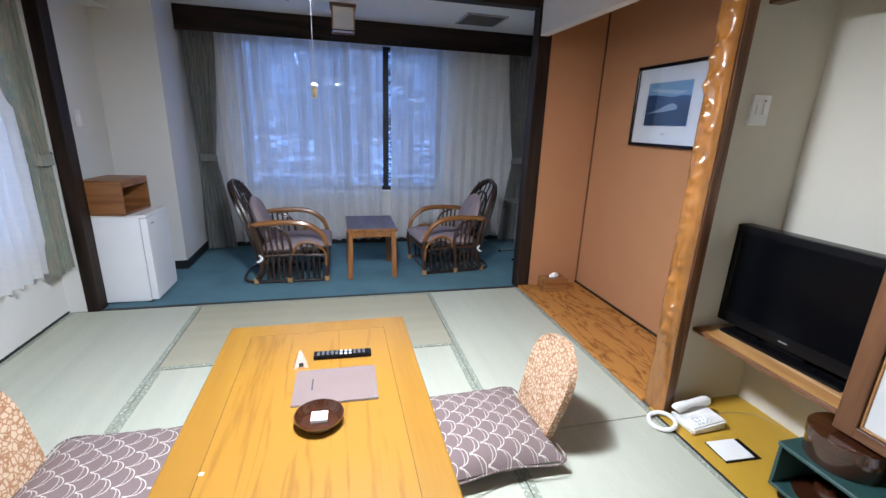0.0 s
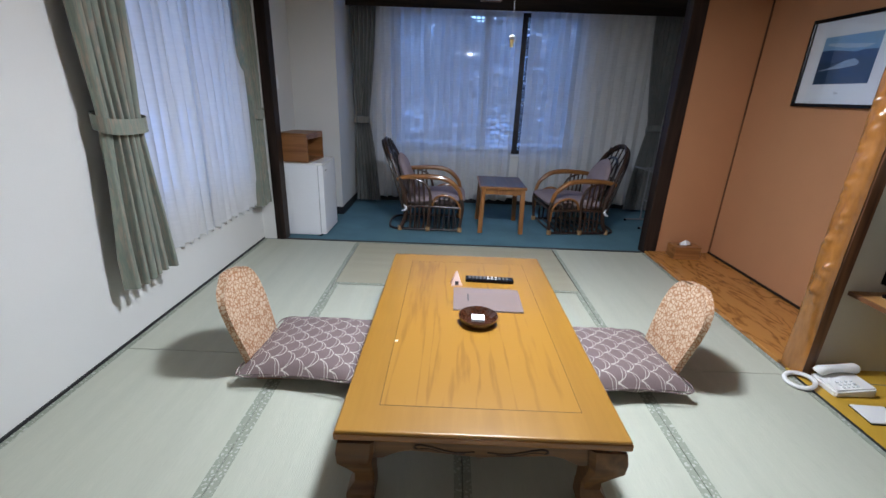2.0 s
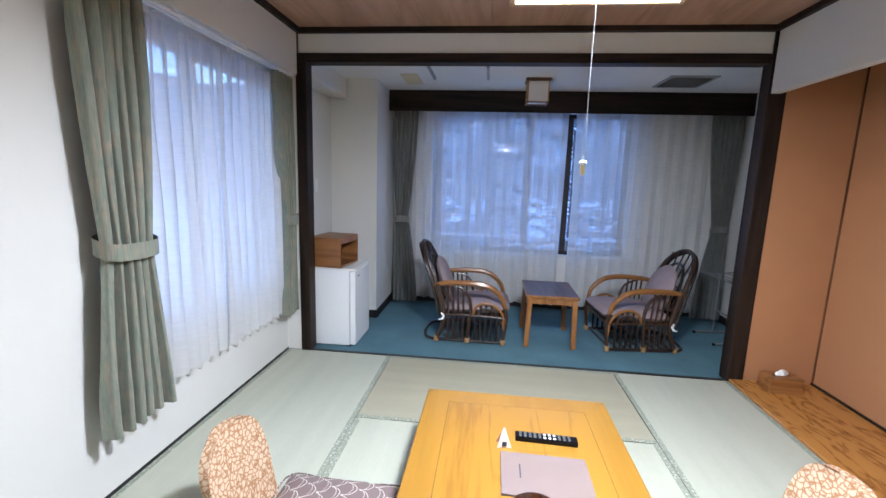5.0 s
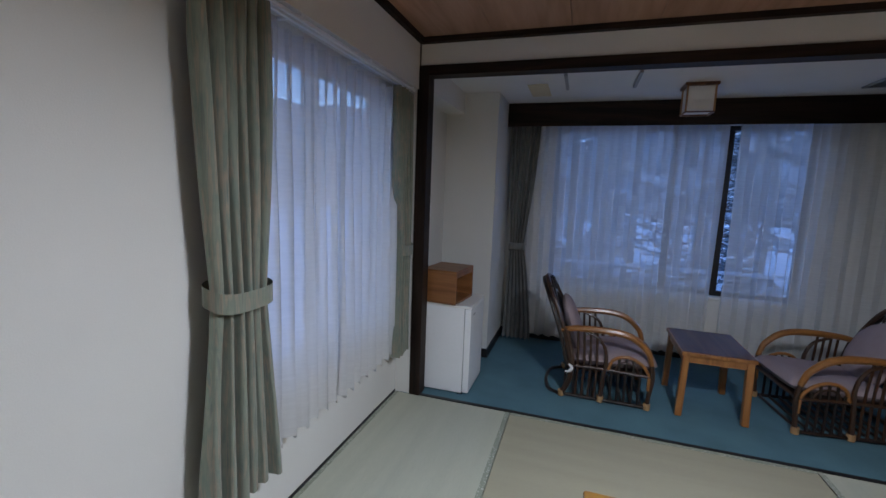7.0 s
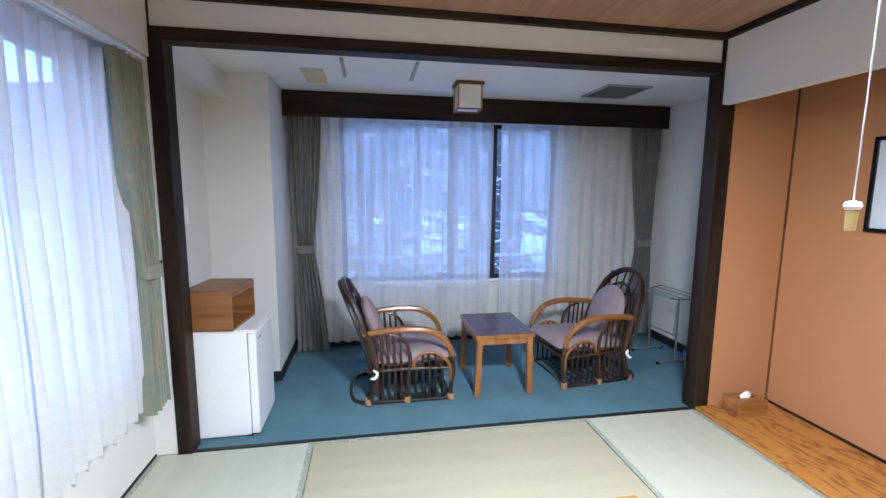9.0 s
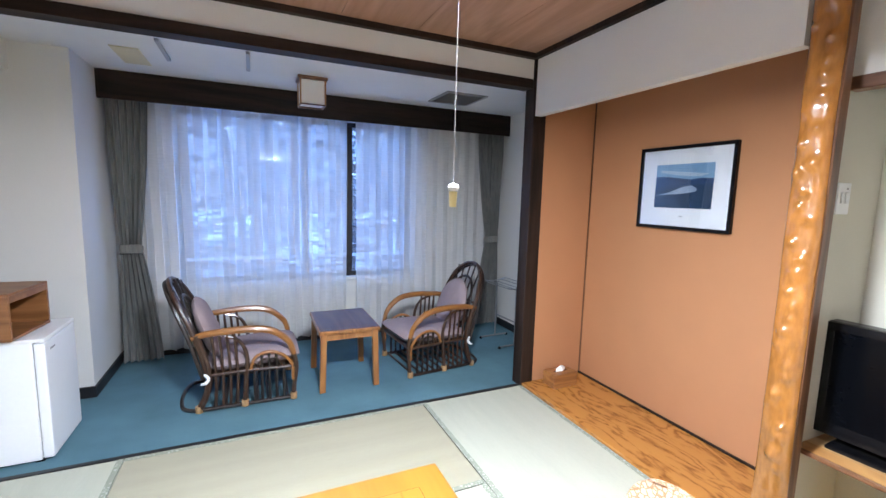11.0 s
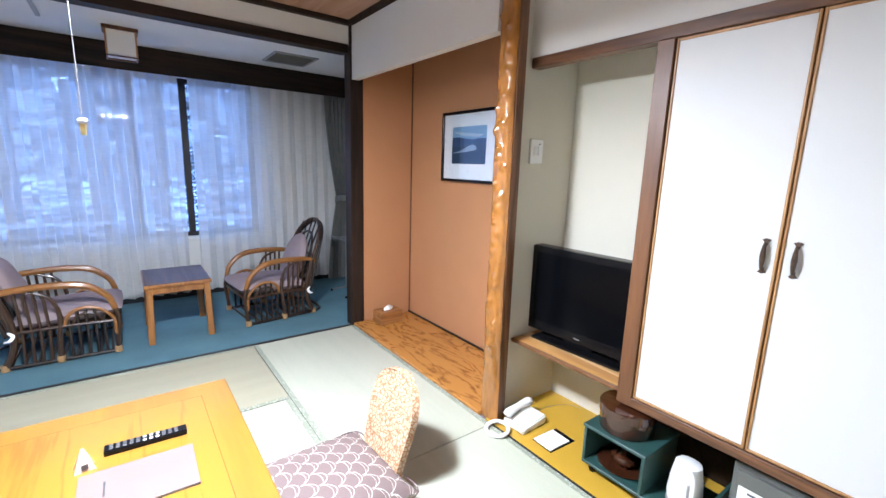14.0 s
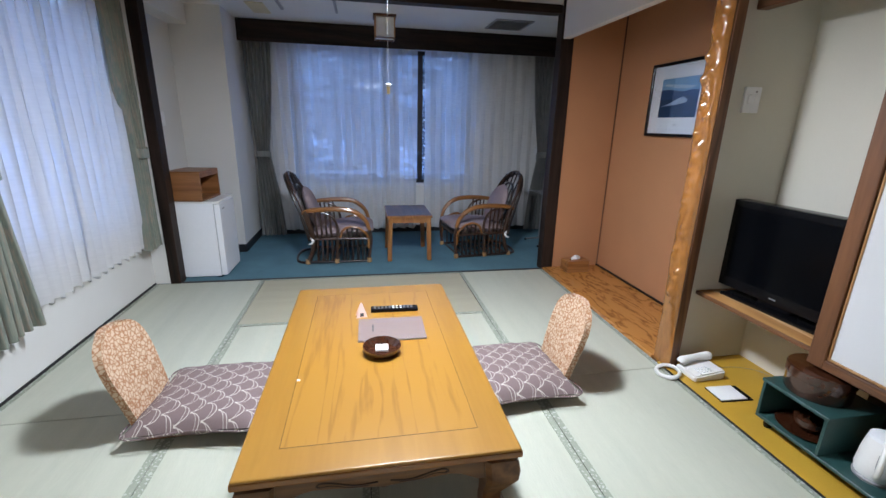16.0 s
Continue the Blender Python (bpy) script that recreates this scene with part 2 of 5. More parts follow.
# veranda
structure("carpet", boxes((0.0, 4.25, 0.028, 1.7, -0.06, -0.004)), CARPET, "worn blue carpet", "carpet")
structure("wall_window", boxes(
    (0.0, 0.965, 1.68, 1.83, 0, HCEIL + 0.1), (3.14, 4.25, 1.68, 1.83, 0, HCEIL + 0.1),
    (0.965, 3.14, 1.68, 1.83, 0, 0.63), (0.965, 3.14, 1.68, 1.83, 2.2, HCEIL + 0.1)), PLASTER, "off-white window wall of the veranda", "wall")
structure("wall_veranda_left", boxes((-0.15, 0.04, 0.1, 1.83, 0, HCEIL + 0.1)), PLASTER, "off-white veranda side wall", "wall")
structure("wall_veranda_right", boxes((4.2, 4.35, 0.1, 1.83, 0, HCEIL + 0.1)), PLASTER, "off-white veranda side wall", "wall")
structure("wall_column", boxes((0.04, 0.505, 0.93, 1.68, 0, HCEIL)), PLASTER, "off-white boxed column beside the window", "wall")
structure("wall_beam", boxes((0.04, 0.2, 0.1, 0.93, 2.2, HCEIL)), PLASTER, "off-white boxed beam under the veranda ceiling", "wall")
structure("veranda_ceiling", boxes((-0.15, 4.35, 0.1, 1.83, HCEIL, HCEIL + 0.08)), WHITECEIL, "white veranda ceiling", "ceiling")
# black strip draws the shadow gap at the wall foot, no skirting here
structure("baseboard", boxes((0.0, 0.007, BACK, -0.01, 0.0, 0.014)), BLACK, "thin black strip standing in for the shadow gap at the foot of the plaster wall", "baseboard")
# added dark line along the mats' edge, no skirting either
structure("baseboard", boxes((3.4935, 3.4995, BACK, -1.84, 0.0, 0.008)), BLACK, "thin black strip between mats and ochre board", "baseboard")
structure("baseboard", boxes((0.505, 4.2, 1.665, 1.68, 0, 0.08), (0.505, 0.517, 0.918, 1.665, 0, 0.08), (0.04, 0.505, 0.918, 0.93, 0, 0.08), (4.188, 4.2, 0.1, 1.665, 0, 0.08)), BLACK, "black skirting board", "baseboard")
structure("valance", boxes((0.507, 4.198, 1.42, 1.44, 2.165, HCEIL), (0.507, 4.198, 1.44, 1.68, 2.33, HCEIL)), DARKX, "dark wooden curtain valance", "valance")

# tatami: eight mats with cloth edging
mats = [(0.0, 0.88, -1.82, 0.0, "y"), (0.0, 0.88, BACK, -1.82, "y"), (2.65, 3.5, -1.82, 0.0, "y"), (2.65, 3.5, BACK, -1.82, "y"),
        (0.88, 2.65, -0.93, 0.0, "x"), (0.88, 2.65, BACK, -2.74, "x"), (0.88, 1.765, -2.74, -0.93, "y"), (1.765, 2.65, -2.74, -0.93, "y")]
for x0, x1, y0, y1, along in mats:
    g = 0.002
    mat = part("tatami_mat", boxes((x0 + g, x1 - g, y0 + g, y1 - g, -0.05, -0.002), bevel=0.002), TATAMI_SHEEN if along == "x" else TATAMI, floor)
    e = 0.032
    if along == "y":
        part("edging", boxes((x0 + g, x0 + e, y0 + g, y1 - g, -0.01, 0.0)), HERI, mat)
        part("edging", boxes((x1 - e, x1 - g, y0 + g, y1 - g, -0.01, 0.0)), HERI, mat)
    else:
        part("edging", boxes((x0 + g, x1 - g, y0 + g, y0 + e, -0.01, 0.0)), HERI, mat)
        part("edging", boxes((x0 + g, x1 - g, y1 - e, y1 - g, -0.01, 0.0)), HERI, mat)


# ---- more materials ----
def link_chain(nt, op, a, b=None, clamp=False):
    n = nt.nodes.new("ShaderNodeMath")
    n.operation, n.use_clamp = op, clamp
    for i, v in enumerate((a, b)):
        if v is None:
            continue
        if isinstance(v, (int, float)):
            n.inputs[i].default_value = v
        else:
            nt.links.new(v, n.inputs[i])
    return n.outputs[0]


def two_tone(name, ground, line, rough, maker, bump=0.2):
    """Cloth whose printed pattern comes from maker(node_tree, vector)."""
    m = bpy.data.materials.new(name)
    m.use_nodes = True
    nt = m.node_tree
    b = nt.nodes["Principled BSDF"]
    tc = nt.nodes.new("ShaderNodeTexCoord")
    fac = maker(nt, tc.outputs["Object"])
    wv = nt.nodes.new("ShaderNodeTexNoise")
    wv.inputs["Scale"].default_value, wv.inputs["Detail"].default_value = 350, 2
    nt.links.new(tc.outputs["Object"], wv.inputs["Vector"])
    mix = nt.nodes.new("ShaderNodeMix")
    mix.data_type = "RGBA"
    mix.inputs["A"].default_value, mix.inputs["B"].default_value = (*ground, 1), (*line, 1)
    nt.links.new(fac, mix.inputs["Factor"])
    br = nt.nodes.new("ShaderNodeMix")
    br.data_type, br.blend_type = "RGBA", "MULTIPLY"
    br.inputs["Factor"].default_value = 0.35
    nt.links.new(mix.outputs["Result"], br.inputs["A"])
    nt.links.new(wv.outputs[0], br.inputs["B"])
    nt.links.new(br.outputs["Result"], b.inputs["Base Color"])
    b.inputs["Roughness"].default_value, b.inputs["Specular IOR Level"].default_value = rough, 0.25
    bp = nt.nodes.new("ShaderNodeBump")
    bp.inputs["Strength"].default_value, bp.inputs["Distance"].default_value = bump, 0.001
    nt.links.new(wv.outputs[0], bp.inputs["Height"])
    nt.links.new(bp.outputs[0], b.inputs["Normal"])
    return m


def scallops(nt, vec):
    """Loose overlapping arcs, as drawn with a brush."""
    nz = nt.nodes.new("ShaderNodeTexNoise")
    nz.inputs["Scale"].default_value = 6
    nt.links.new(vec, nz.inputs["Vector"])
    ad = nt.nodes.new("ShaderNodeVectorMath")
    ad.operation = "MULTIPLY_ADD"
    ad.inputs[1].default_value = (0.035, 0.035, 0.0)
    nt.links.new(nz.outputs["Color"], ad.inputs[0])
    nt.links.new(vec, ad.inputs[2])
    sp = nt.nodes.new("ShaderNodeSeparateXYZ")
    nt.links.new(ad.outputs[0], sp.inputs[0])
    u, v = link_chain(nt, "ADD", link_chain(nt, "MULTIPLY", sp.outputs[0], 17.0), 40.0), link_chain(nt, "MULTIPLY", sp.outputs[1], 11.5)
    out = None
    for shift, rad in ((0.55, 0.47), (0.9, 0.50)):
        row = link_chain(nt, "FLOOR", u)
        odd = link_chain(nt, "MULTIPLY", link_chain(nt, "MODULO", link_chain(nt, "ABSOLUTE", row), 2.0), 0.5)
        fu = link_chain(nt, "MULTIPLY", link_chain(nt, "FRACT", u), shift)
        fv = link_chain(nt, "SUBTRACT", link_chain(nt, "FRACT", link_chain(nt, "ADD", link_chain(nt, "ADD", v, odd), 50.0)), 0.5)
        d = link_chain(nt, "SQRT", link_chain(nt, "ADD", link_chain(nt, "MULTIPLY", fu, fu), link_chain(nt, "MULTIPLY", fv, fv)))
        ring = link_chain(nt, "LESS_THAN", link_chain(nt, "ABSOLUTE", link_chain(nt, "SUBTRACT", d, rad)), 0.0165)
        out = ring if out is None else link_chain(nt, "MAXIMUM", out, ring)
    return out


def blossoms(scale, lo, hi):
    def maker(nt, vec):
        vo = nt.nodes.new("ShaderNodeTexVoronoi")
        vo.feature = "DISTANCE_TO_EDGE"
        vo.inputs["Scale"].default_value = scale
        wob = nt.nodes.new("ShaderNodeTexNoise")
        wob.inputs["Scale"].default_value, wob.inputs["Detail"].default_value = scale * 0.7, 2
        nt.links.new(vec, wob.inputs["Vector"])
        bend = nt.nodes.new("ShaderNodeVectorMath")
        bend.operation = "MULTIPLY_ADD"
        bend.inputs[1].default_value = (1.1 / scale, 1.1 / scale, 1.1 / scale)
        nt.links.new(wob.outputs["Color"], bend.inputs[0])
        nt.links.new(vec, bend.inputs[2])
        nt.links.new(bend.outputs[0], vo.inputs["Vector"])
        r = nt.nodes.new("ShaderNodeMapRange")
        r.inputs["From Min"].default_value, r.inputs["From Max"].default_value = lo, hi
        nt.links.new(vo.outputs["Distance"], r.inputs["Value"])
        return r.outputs[0]
    return maker


def cloth_stripes(name, cols, scale=70.0, rough=0.75):
    """Curtain cloth with fine upright stripes in several muted colours."""
    m = bpy.data.materials.new(name)
    m.use_nodes = True
    nt = m.node_tree
    b = nt.nodes["Principled BSDF"]
    at = nt.nodes.new("ShaderNodeTexCoord")
    mp = nt.nodes.new("ShaderNodeMapping")
    mp.inputs["Scale"].default_value = (1, 1, 0.07)
    nt.links.new(at.outputs["Object"], mp.inputs[0])
    nz = nt.nodes.new("ShaderNodeTexNoise")
    nz.inputs["Scale"].default_value, nz.inputs["Detail"].default_value = scale, 2
    nt.links.new(mp.outputs[0], nz.inputs["Vector"])
    ramp = nt.nodes.new("ShaderNodeValToRGB")
    while len(ramp.color_ramp.elements) < len(cols):
        ramp.color_ramp.elements.new(0.5)
    for i, c in enumerate(cols):
        ramp.color_ramp.elements[i].position = 0.3 + 0.4 * i / (len(cols) - 1)
        ramp.color_ramp.elements[i].color = (*c, 1)
    nt.links.new(nz.outputs[0], ramp.inputs[0])
    cloud = nt.nodes.new("ShaderNodeTexNoise")
    cloud.inputs["Scale"].default_value, cloud.inputs["Detail"].default_value, cloud.inputs["Distortion"].default_value = 11, 3, 1.2
    nt.links.new(at.outputs["Object"], cloud.inputs["Vector"])
    petals = nt.nodes.new("ShaderNodeValToRGB")
    petals.color_ramp.elements[0].position, petals.color_ramp.elements[1].position = 0.40, 0.62
    petals.color_ramp.elements[0].color, petals.color_ramp.elements[1].color = (0.93, 0.97, 0.95, 1), (1.08, 1.04, 1.0, 1)
    nt.links.new(cloud.outputs[0], petals.inputs[0])
    both = nt.nodes.new("ShaderNodeMix")
    both.data_type, both.blend_type = "RGBA", "MULTIPLY"
    both.inputs["Factor"].default_value = 1.0
    nt.links.new(ramp.outputs[0], both.inputs["A"])
    nt.links.new(petals.outputs[0], both.inputs["B"])
    nt.links.new(both.outputs["Result"], b.inputs["Base Color"])
    b.inputs["Roughness"].default_value, b.inputs["Specular IOR Level"].default_value = rough, 0.3
    b.inputs["Sheen Weight"].default_value = 0.3
    return m


def sheer_cloth(name, opacity, through_light=0.35, white=0.90):
    """Thin woven net: partly see-through, with slubs across and down."""
    m = bpy.data.materials.new(name)
    m.use_nodes = True
    nt = m.node_tree
    out = nt.nodes["Material Output"]
    nt.nodes.remove(nt.nodes["Principled BSDF"])
    tc = nt.nodes.new("ShaderNodeTexCoord")
    vals = []
    for k, s in (((1.6, 1.6, 14), 6), ((5, 5, 0.3), 5), ((0.5, 0.5, 0.5), 4)):
        mp = nt.nodes.new("ShaderNodeMapping")
        mp.inputs["Scale"].default_value = k
        nt.links.new(tc.outputs["Object"], mp.inputs[0])
        nz = nt.nodes.new("ShaderNodeTexNoise")
        nz.inputs["Scale"].default_value, nz.inputs["Detail"].default_value = s, 2
        nt.links.new(mp.outputs[0], nz.inputs["Vector"])
        vals.append(nz.outputs[0])
    tot = link_chain(nt, "ADD", link_chain(nt, "ADD", vals[0], vals[1]), vals[2])
    r = nt.nodes.new("ShaderNodeMapRange")
    r.inputs["From Min"].default_value, r.inputs["From Max"].default_value = 1.1, 1.9
    r.inputs["To Min"].default_value, r.inputs["To Max"].default_value = opacity - 0.045, opacity + 0.055
    nt.links.new(tot, r.inputs["Value"])
    di, tl, tr = nt.nodes.new("ShaderNodeBsdfDiffuse"), nt.nodes.new("ShaderNodeBsdfTranslucent"), nt.nodes.new("ShaderNodeBsdfTransparent")
    di.inputs[0].default_value = tl.inputs[0].default_value = (white, white, white, 1)
    m1, m2 = nt.nodes.new("ShaderNodeMixShader"), nt.nodes.new("ShaderNodeMixShader")
    m1.inputs[0].default_value = through_light
    nt.links.new(di.outputs[0], m1.inputs[1])
    nt.links.new(tl.outputs[0], m1.inputs[2])
    nt.links.new(r.outputs[0], m2.inputs[0])
    nt.links.new(tr.outputs[0], m2.inputs[1])
    nt.links.new(m1.outputs[0], m2.inputs[2])
    nt.links.new(m2.outputs[0], out.inputs[0])
    return m


def glass(name, tint=(0.95, 0.97, 1.0)):
    m = bpy.data.materials.new(name)
    m.use_nodes = True
    nt = m.node_tree
    out = nt.nodes["Material Output"]
    nt.nodes.remove(nt.nodes["Principled BSDF"])
    tr, gl, lw, mx = nt.nodes.new("ShaderNodeBsdfTransparent"), nt.nodes.new("ShaderNodeBsdfGlossy"), nt.nodes.new("ShaderNodeLayerWeight"), nt.nodes.new("ShaderNodeMixShader")
    tr.inputs[0].default_value = (*tint, 1)
    gl.inputs["Roughness"].default_value = 0.01
    lw.inputs["Blend"].default_value = 0.5
    gloss = link_chain(nt, "ADD", link_chain(nt, "MULTIPLY", link_chain(nt, "POWER", lw.outputs["Facing"], 4.0), 0.6), 0.08)
    nt.links.new(gloss, mx.inputs[0])
    nt.links.new(tr.outputs[0], mx.inputs[1])
    nt.links.new(gl.outputs[0], mx.inputs[2])
    nt.links.new(mx.outputs[0], out.inputs[0])
    return m


HONEYX = grain_material("honey_wood_x", (0.39, 0.165, 0.030), (0.53, 0.26, 0.056), 0.3, "x", 12, coat=0.4)
APRON = grain_material("table_apron_wood", (0.085, 0.036, 0.013), (0.20, 0.095, 0.034), 0.4, "x", 12)
CARVED = material("carved_groove", (0.035, 0.016, 0.008), 0.6)
LOG = material("lacquered_log", (0.32, 0.125, 0.025), 0.25, var=0.35, scale=9, fine=45, bump=0.3, stretch=(1, 1, 0.35), coat=0.8, dist=0.004)
PALEWOOD = grain_material("pale_shelf_wood", (0.48, 0.25, 0.09), (0.78, 0.54, 0.29), 0.35, "y", 14, coat=0.2)
PALEWOOD_WARM = grain_material("warm_shelf_wood", (0.42, 0.19, 0.055), (0.62, 0.34, 0.12), 0.35, "y", 14, coat=0.2)
BOXWOOD = grain_material("cabinet_wood", (0.17, 0.065, 0.02), (0.29, 0.125, 0.045), 0.4, "x", 12)
RATTAN = material("honey_rattan", (0.27, 0.112, 0.030), 0.3, var=0.25, scale=14, fine=60, coat=0.4)
RATTAN_DARK = material("dark_rattan", (0.014, 0.008, 0.006), 0.35, var=0.3, scale=14, fine=60, coat=0.3)
RATTAN_MID = material("brown_rattan", (0.040, 0.017, 0.008), 0.35, var=0.3, scale=14, fine=60, coat=0.3)
BIND = material("cane_binding", (0.40, 0.24, 0.11), 0.5, var=0.3, scale=60, fine=200)
MAUVE = material("mauve_cushion", (0.30, 0.235, 0.245), 0.9, var=0.1, scale=10, fine=250, bump=0.4, spec=0.15)
WHITE_PAINT = material("white_enamel", (0.80, 0.81, 0.82), 0.35, var=0.02, scale=3, fine=60, bump=0.03)
WHITE_PLASTIC = material("white_plastic", (0.78, 0.77, 0.74), 0.35, var=0.02, bump=0.0)
GREYPLASTIC = material("grey_plastic", (0.30, 0.30, 0.30), 0.45, var=0.05, bump=0.0)
CLOSET = material("closet_panel", (0.585, 0.585, 0.58), 0.55, var=0.015, scale=2, fine=160, bump=0.05)
EDGEWOOD = grain_material("closet_edge_wood", (0.30, 0.14, 0.05), (0.42, 0.22, 0.09), 0.4, "z", 12)
IRON = material("dark_bronze", (0.085, 0.055, 0.04), 0.45, 0.6, var=0.3, scale=40)
TVBLACK = material("tv_black_gloss", (0.005, 0.005, 0.006), 0.25, spec=0.22, var=0.1, bump=0.0)
SCREEN = material("tv_screen", (0.002, 0.0024, 0.0035), 0.2, spec=0.10, var=0.1, bump=0.0)
GREEN = material("green_paint", (0.022, 0.065, 0.06), 0.45, var=0.12, scale=8)
LACQUER = material("brown_lacquer", (0.050, 0.016, 0.007), 0.15, var=0.25, scale=5, fine=40, coat=0.7)
SAFE = material("grey_safe_paint", (0.12, 0.125, 0.115), 0.5, var=0.08, scale=6, fine=220, bump=0.3)
CHROME = material("chrome", (0.7, 0.7, 0.7), 0.15, 1.0, var=0.03, bump=0.0)
BRASS = material("brass_key", (0.6, 0.45, 0.2), 0.3, 1.0, var=0.1, bump=0.0)
PAPER = material("white_paper", (0.82, 0.82, 0.80), 0.8, var=0.02, bump=0.0)
INK = material("dark_print", (0.06, 0.06, 0.07), 0.8, var=0.1, bump=0.0)
PINKPAPER = material("pink_card", (0.72, 0.52, 0.45), 0.8, var=0.04, bump=0.0)
MENU = material("mauve_leather", (0.205, 0.15, 0.135), 0.5, var=0.06, scale=8, fine=300, bump=0.4)
TISSUE = material("tissue", (0.85, 0.85, 0.85), 0.95, var=0.02, fine=60, bump=0.2)
DRAPE = cloth_stripes("green_striped_drape", [(0.155, 0.175, 0.15), (0.215, 0.23, 0.185), (0.17, 0.20, 0.165), (0.27, 0.23, 0.18), (0.16, 0.185, 0.16)], scale=70.0)
DRAPE_GREY = cloth_stripes("grey_drape", [(0.125, 0.127, 0.124), (0.19, 0.19, 0.183), (0.145, 0.148, 0.146)])
SHEER = sheer_cloth("sheer_net", 0.56)
SHEER_SIDE = sheer_cloth("sheer_net_side", 0.82, 0.26, 0.74)
ZABUTON = two_tone("mauve_scallop_cloth", (0.22, 0.16, 0.155), (0.66, 0.60, 0.52), 0.8, scallops)
ZAISU = two_tone("tan_floral_cloth", (0.42, 0.20, 0.095), (0.70, 0.52, 0.36), 0.75, blossoms(46, 0.03, 0.17))
HERICLOTH = two_tone("edging_cloth", (0.33, 0.36, 0.28), (0.55, 0.56, 0.48), 0.8, blossoms(52, 0.18, 0.28))
for o in bpy.data.objects:
    if o.name.split(".")[0] == "edging":
        o.data.materials[0] = HERICLOTH
GLASS = glass("window_glass")
ALU = material("dark_bronze_aluminium", (0.035, 0.032, 0.03), 0.4, 0.6, var=0.1)
RAILW = material("white_rail", (0.42, 0.43, 0.45), 0.4, var=0.03)
STEEL = material("grey_steel_tube", (0.28, 0.29, 0.30), 0.35, 0.6, var=0.1)


# ---- shapes ----
def tube(bm, pts, r, n=8, closed=False, steps=6, flat=1.0):
    """A smooth rod through the points; r is one radius or a list."""
    P = [Vector(p) for p in pts]
    R = r if isinstance(r, (list, tuple)) else [r] * len(P)
    path, rad = [], []
    k = len(P)
    if k == 2:
        path, rad = P, list(R)
    else:
        for i in range(k if closed else k - 1):
            p0 = P[(i - 1) % k] if closed or i else P[0] * 2 - P[1]
            p1, p2 = P[i], P[(i + 1) % k]
            p3 = P[(i + 2) % k] if closed or i + 2 < k else p2 * 2 - p1
            for s in range(steps):
                u = s / steps
                path.append(0.5 * ((2 * p1) + (p2 - p0) * u + (2 * p0 - 5 * p1 + 4 * p2 - p3) * u * u + (3 * p1 - p0 - 3 * p2 + p3) * u ** 3))
                rad.append(R[i] * (1 - u) + R[(i + 1) % k] * u)
        if not closed:
            path.append(P[-1])
            rad.append(R[-1])
    rings, prev = [], None
    m = len(path)
    for i, p in enumerate(path):
        a = path[(i + 1) % m] if closed or i + 1 < m else p
        b = path[i - 1] if closed or i else p
        d = (a - b).normalized()
        if prev is None:
            prev = d.cross(Vector((0, 0, 1)) if abs(d.z) < 0.9 else Vector((0, 1, 0))).normalized()
        prev = (prev - d * prev.dot(d)).normalized()
        q = d.cross(prev)
        rings.append([bm.verts.new(p + rad[i] * (math.cos(2 * math.pi * j / n) * prev + flat * math.sin(2 * math.pi * j / n) * q)) for j in range(n)])
    for i in range(m if closed else m - 1):
        A, B = rings[i], rings[(i + 1) % m]
        for j in range(n):
            bm.faces.new((A[j], A[(j + 1) % n], B[(j + 1) % n], B[j]))
    if not closed:
        bm.faces.new(rings[0][::-1])
        bm.faces.new(rings[-1])
    return bm


def rod(pts, r, **k):
    return tube(bmesh.new(), pts, r, **k)


def lathe(profile, n=32):
    """Turned shape from (radius, height) pairs, closed top and bottom where the radius is 0."""
    bm = bmesh.new()
    rings = []
    for r, z in profile:
        rings.append([bm.verts.new((r * math.cos(2 * math.pi * j / n), r * math.sin(2 * math.pi * j / n), z)) for j in range(n)] if r > 1e-6 else [bm.verts.new((0, 0, z))])
    for A, B in zip(rings, rings[1:]):
        for j in range(n):
            a, a2, b, b2 = A[j % len(A)], A[(j + 1) % len(A)], B[j % len(B)], B[(j + 1) % len(B)]
            f = [a, a2, b2, b]
            f = [v for i, v in enumerate(f) if v not in f[:i]]
            if len(f) > 2:
                bm.faces.new(f)
    bmesh.ops.recalc_face_normals(bm, faces=bm.faces)
    return bm


def pillow(sx, sy, h, n=22, corner=0.10, power=2.6, oval=False):
    """Stuffed square cushion with drawn-out corners and a seam round the edge."""
    bm = bmesh.new()
    grids = []
    for side in (1, -1):
        g = []
        for i in range(n + 1):
            row = []
            for j in range(n + 1):
                u, v = 2 * i / n - 1, 2 * j / n - 1
                pull = 1 - corner * (1 - abs(u) ** 2 * 0.999) * abs(v) ** 3 * 0.6, 1 - corner * (1 - abs(v) ** 2 * 0.999) * abs(u) ** 3 * 0.6
                t = max(0.0, (1 - abs(u) ** power) * (1 - abs(v) ** power)) ** 0.5
                x, y = u * sx / 2 * pull[1], v * sy / 2 * pull[0]
                if oval:
                    x, y = u * sx / 2 * (1 - v * v / 2) ** 0.5, v * sy / 2 * (1 - u * u / 2) ** 0.5
                dent = 0.06 * h * (noise.noise(Vector((x * 9, y * 9, side * 3.0))) + 0.5 * noise.noise(Vector((x * 24, y * 24, side * 5.0))))
                row.append(bm.verts.new((x, y, h / 2 + side * (h / 2 * t + (dent if 0 < t else 0)))))
            g.append(row)
        grids.append(g)
        for i in range(n):
            for j in range(n):
                f = (g[i][j], g[i + 1][j], g[i + 1][j + 1], g[i][j + 1])
                bm.faces.new(f if side > 0 else f[::-1])
    bmesh.ops.remove_doubles(bm, verts=bm.verts, dist=0.0008)
    return bm


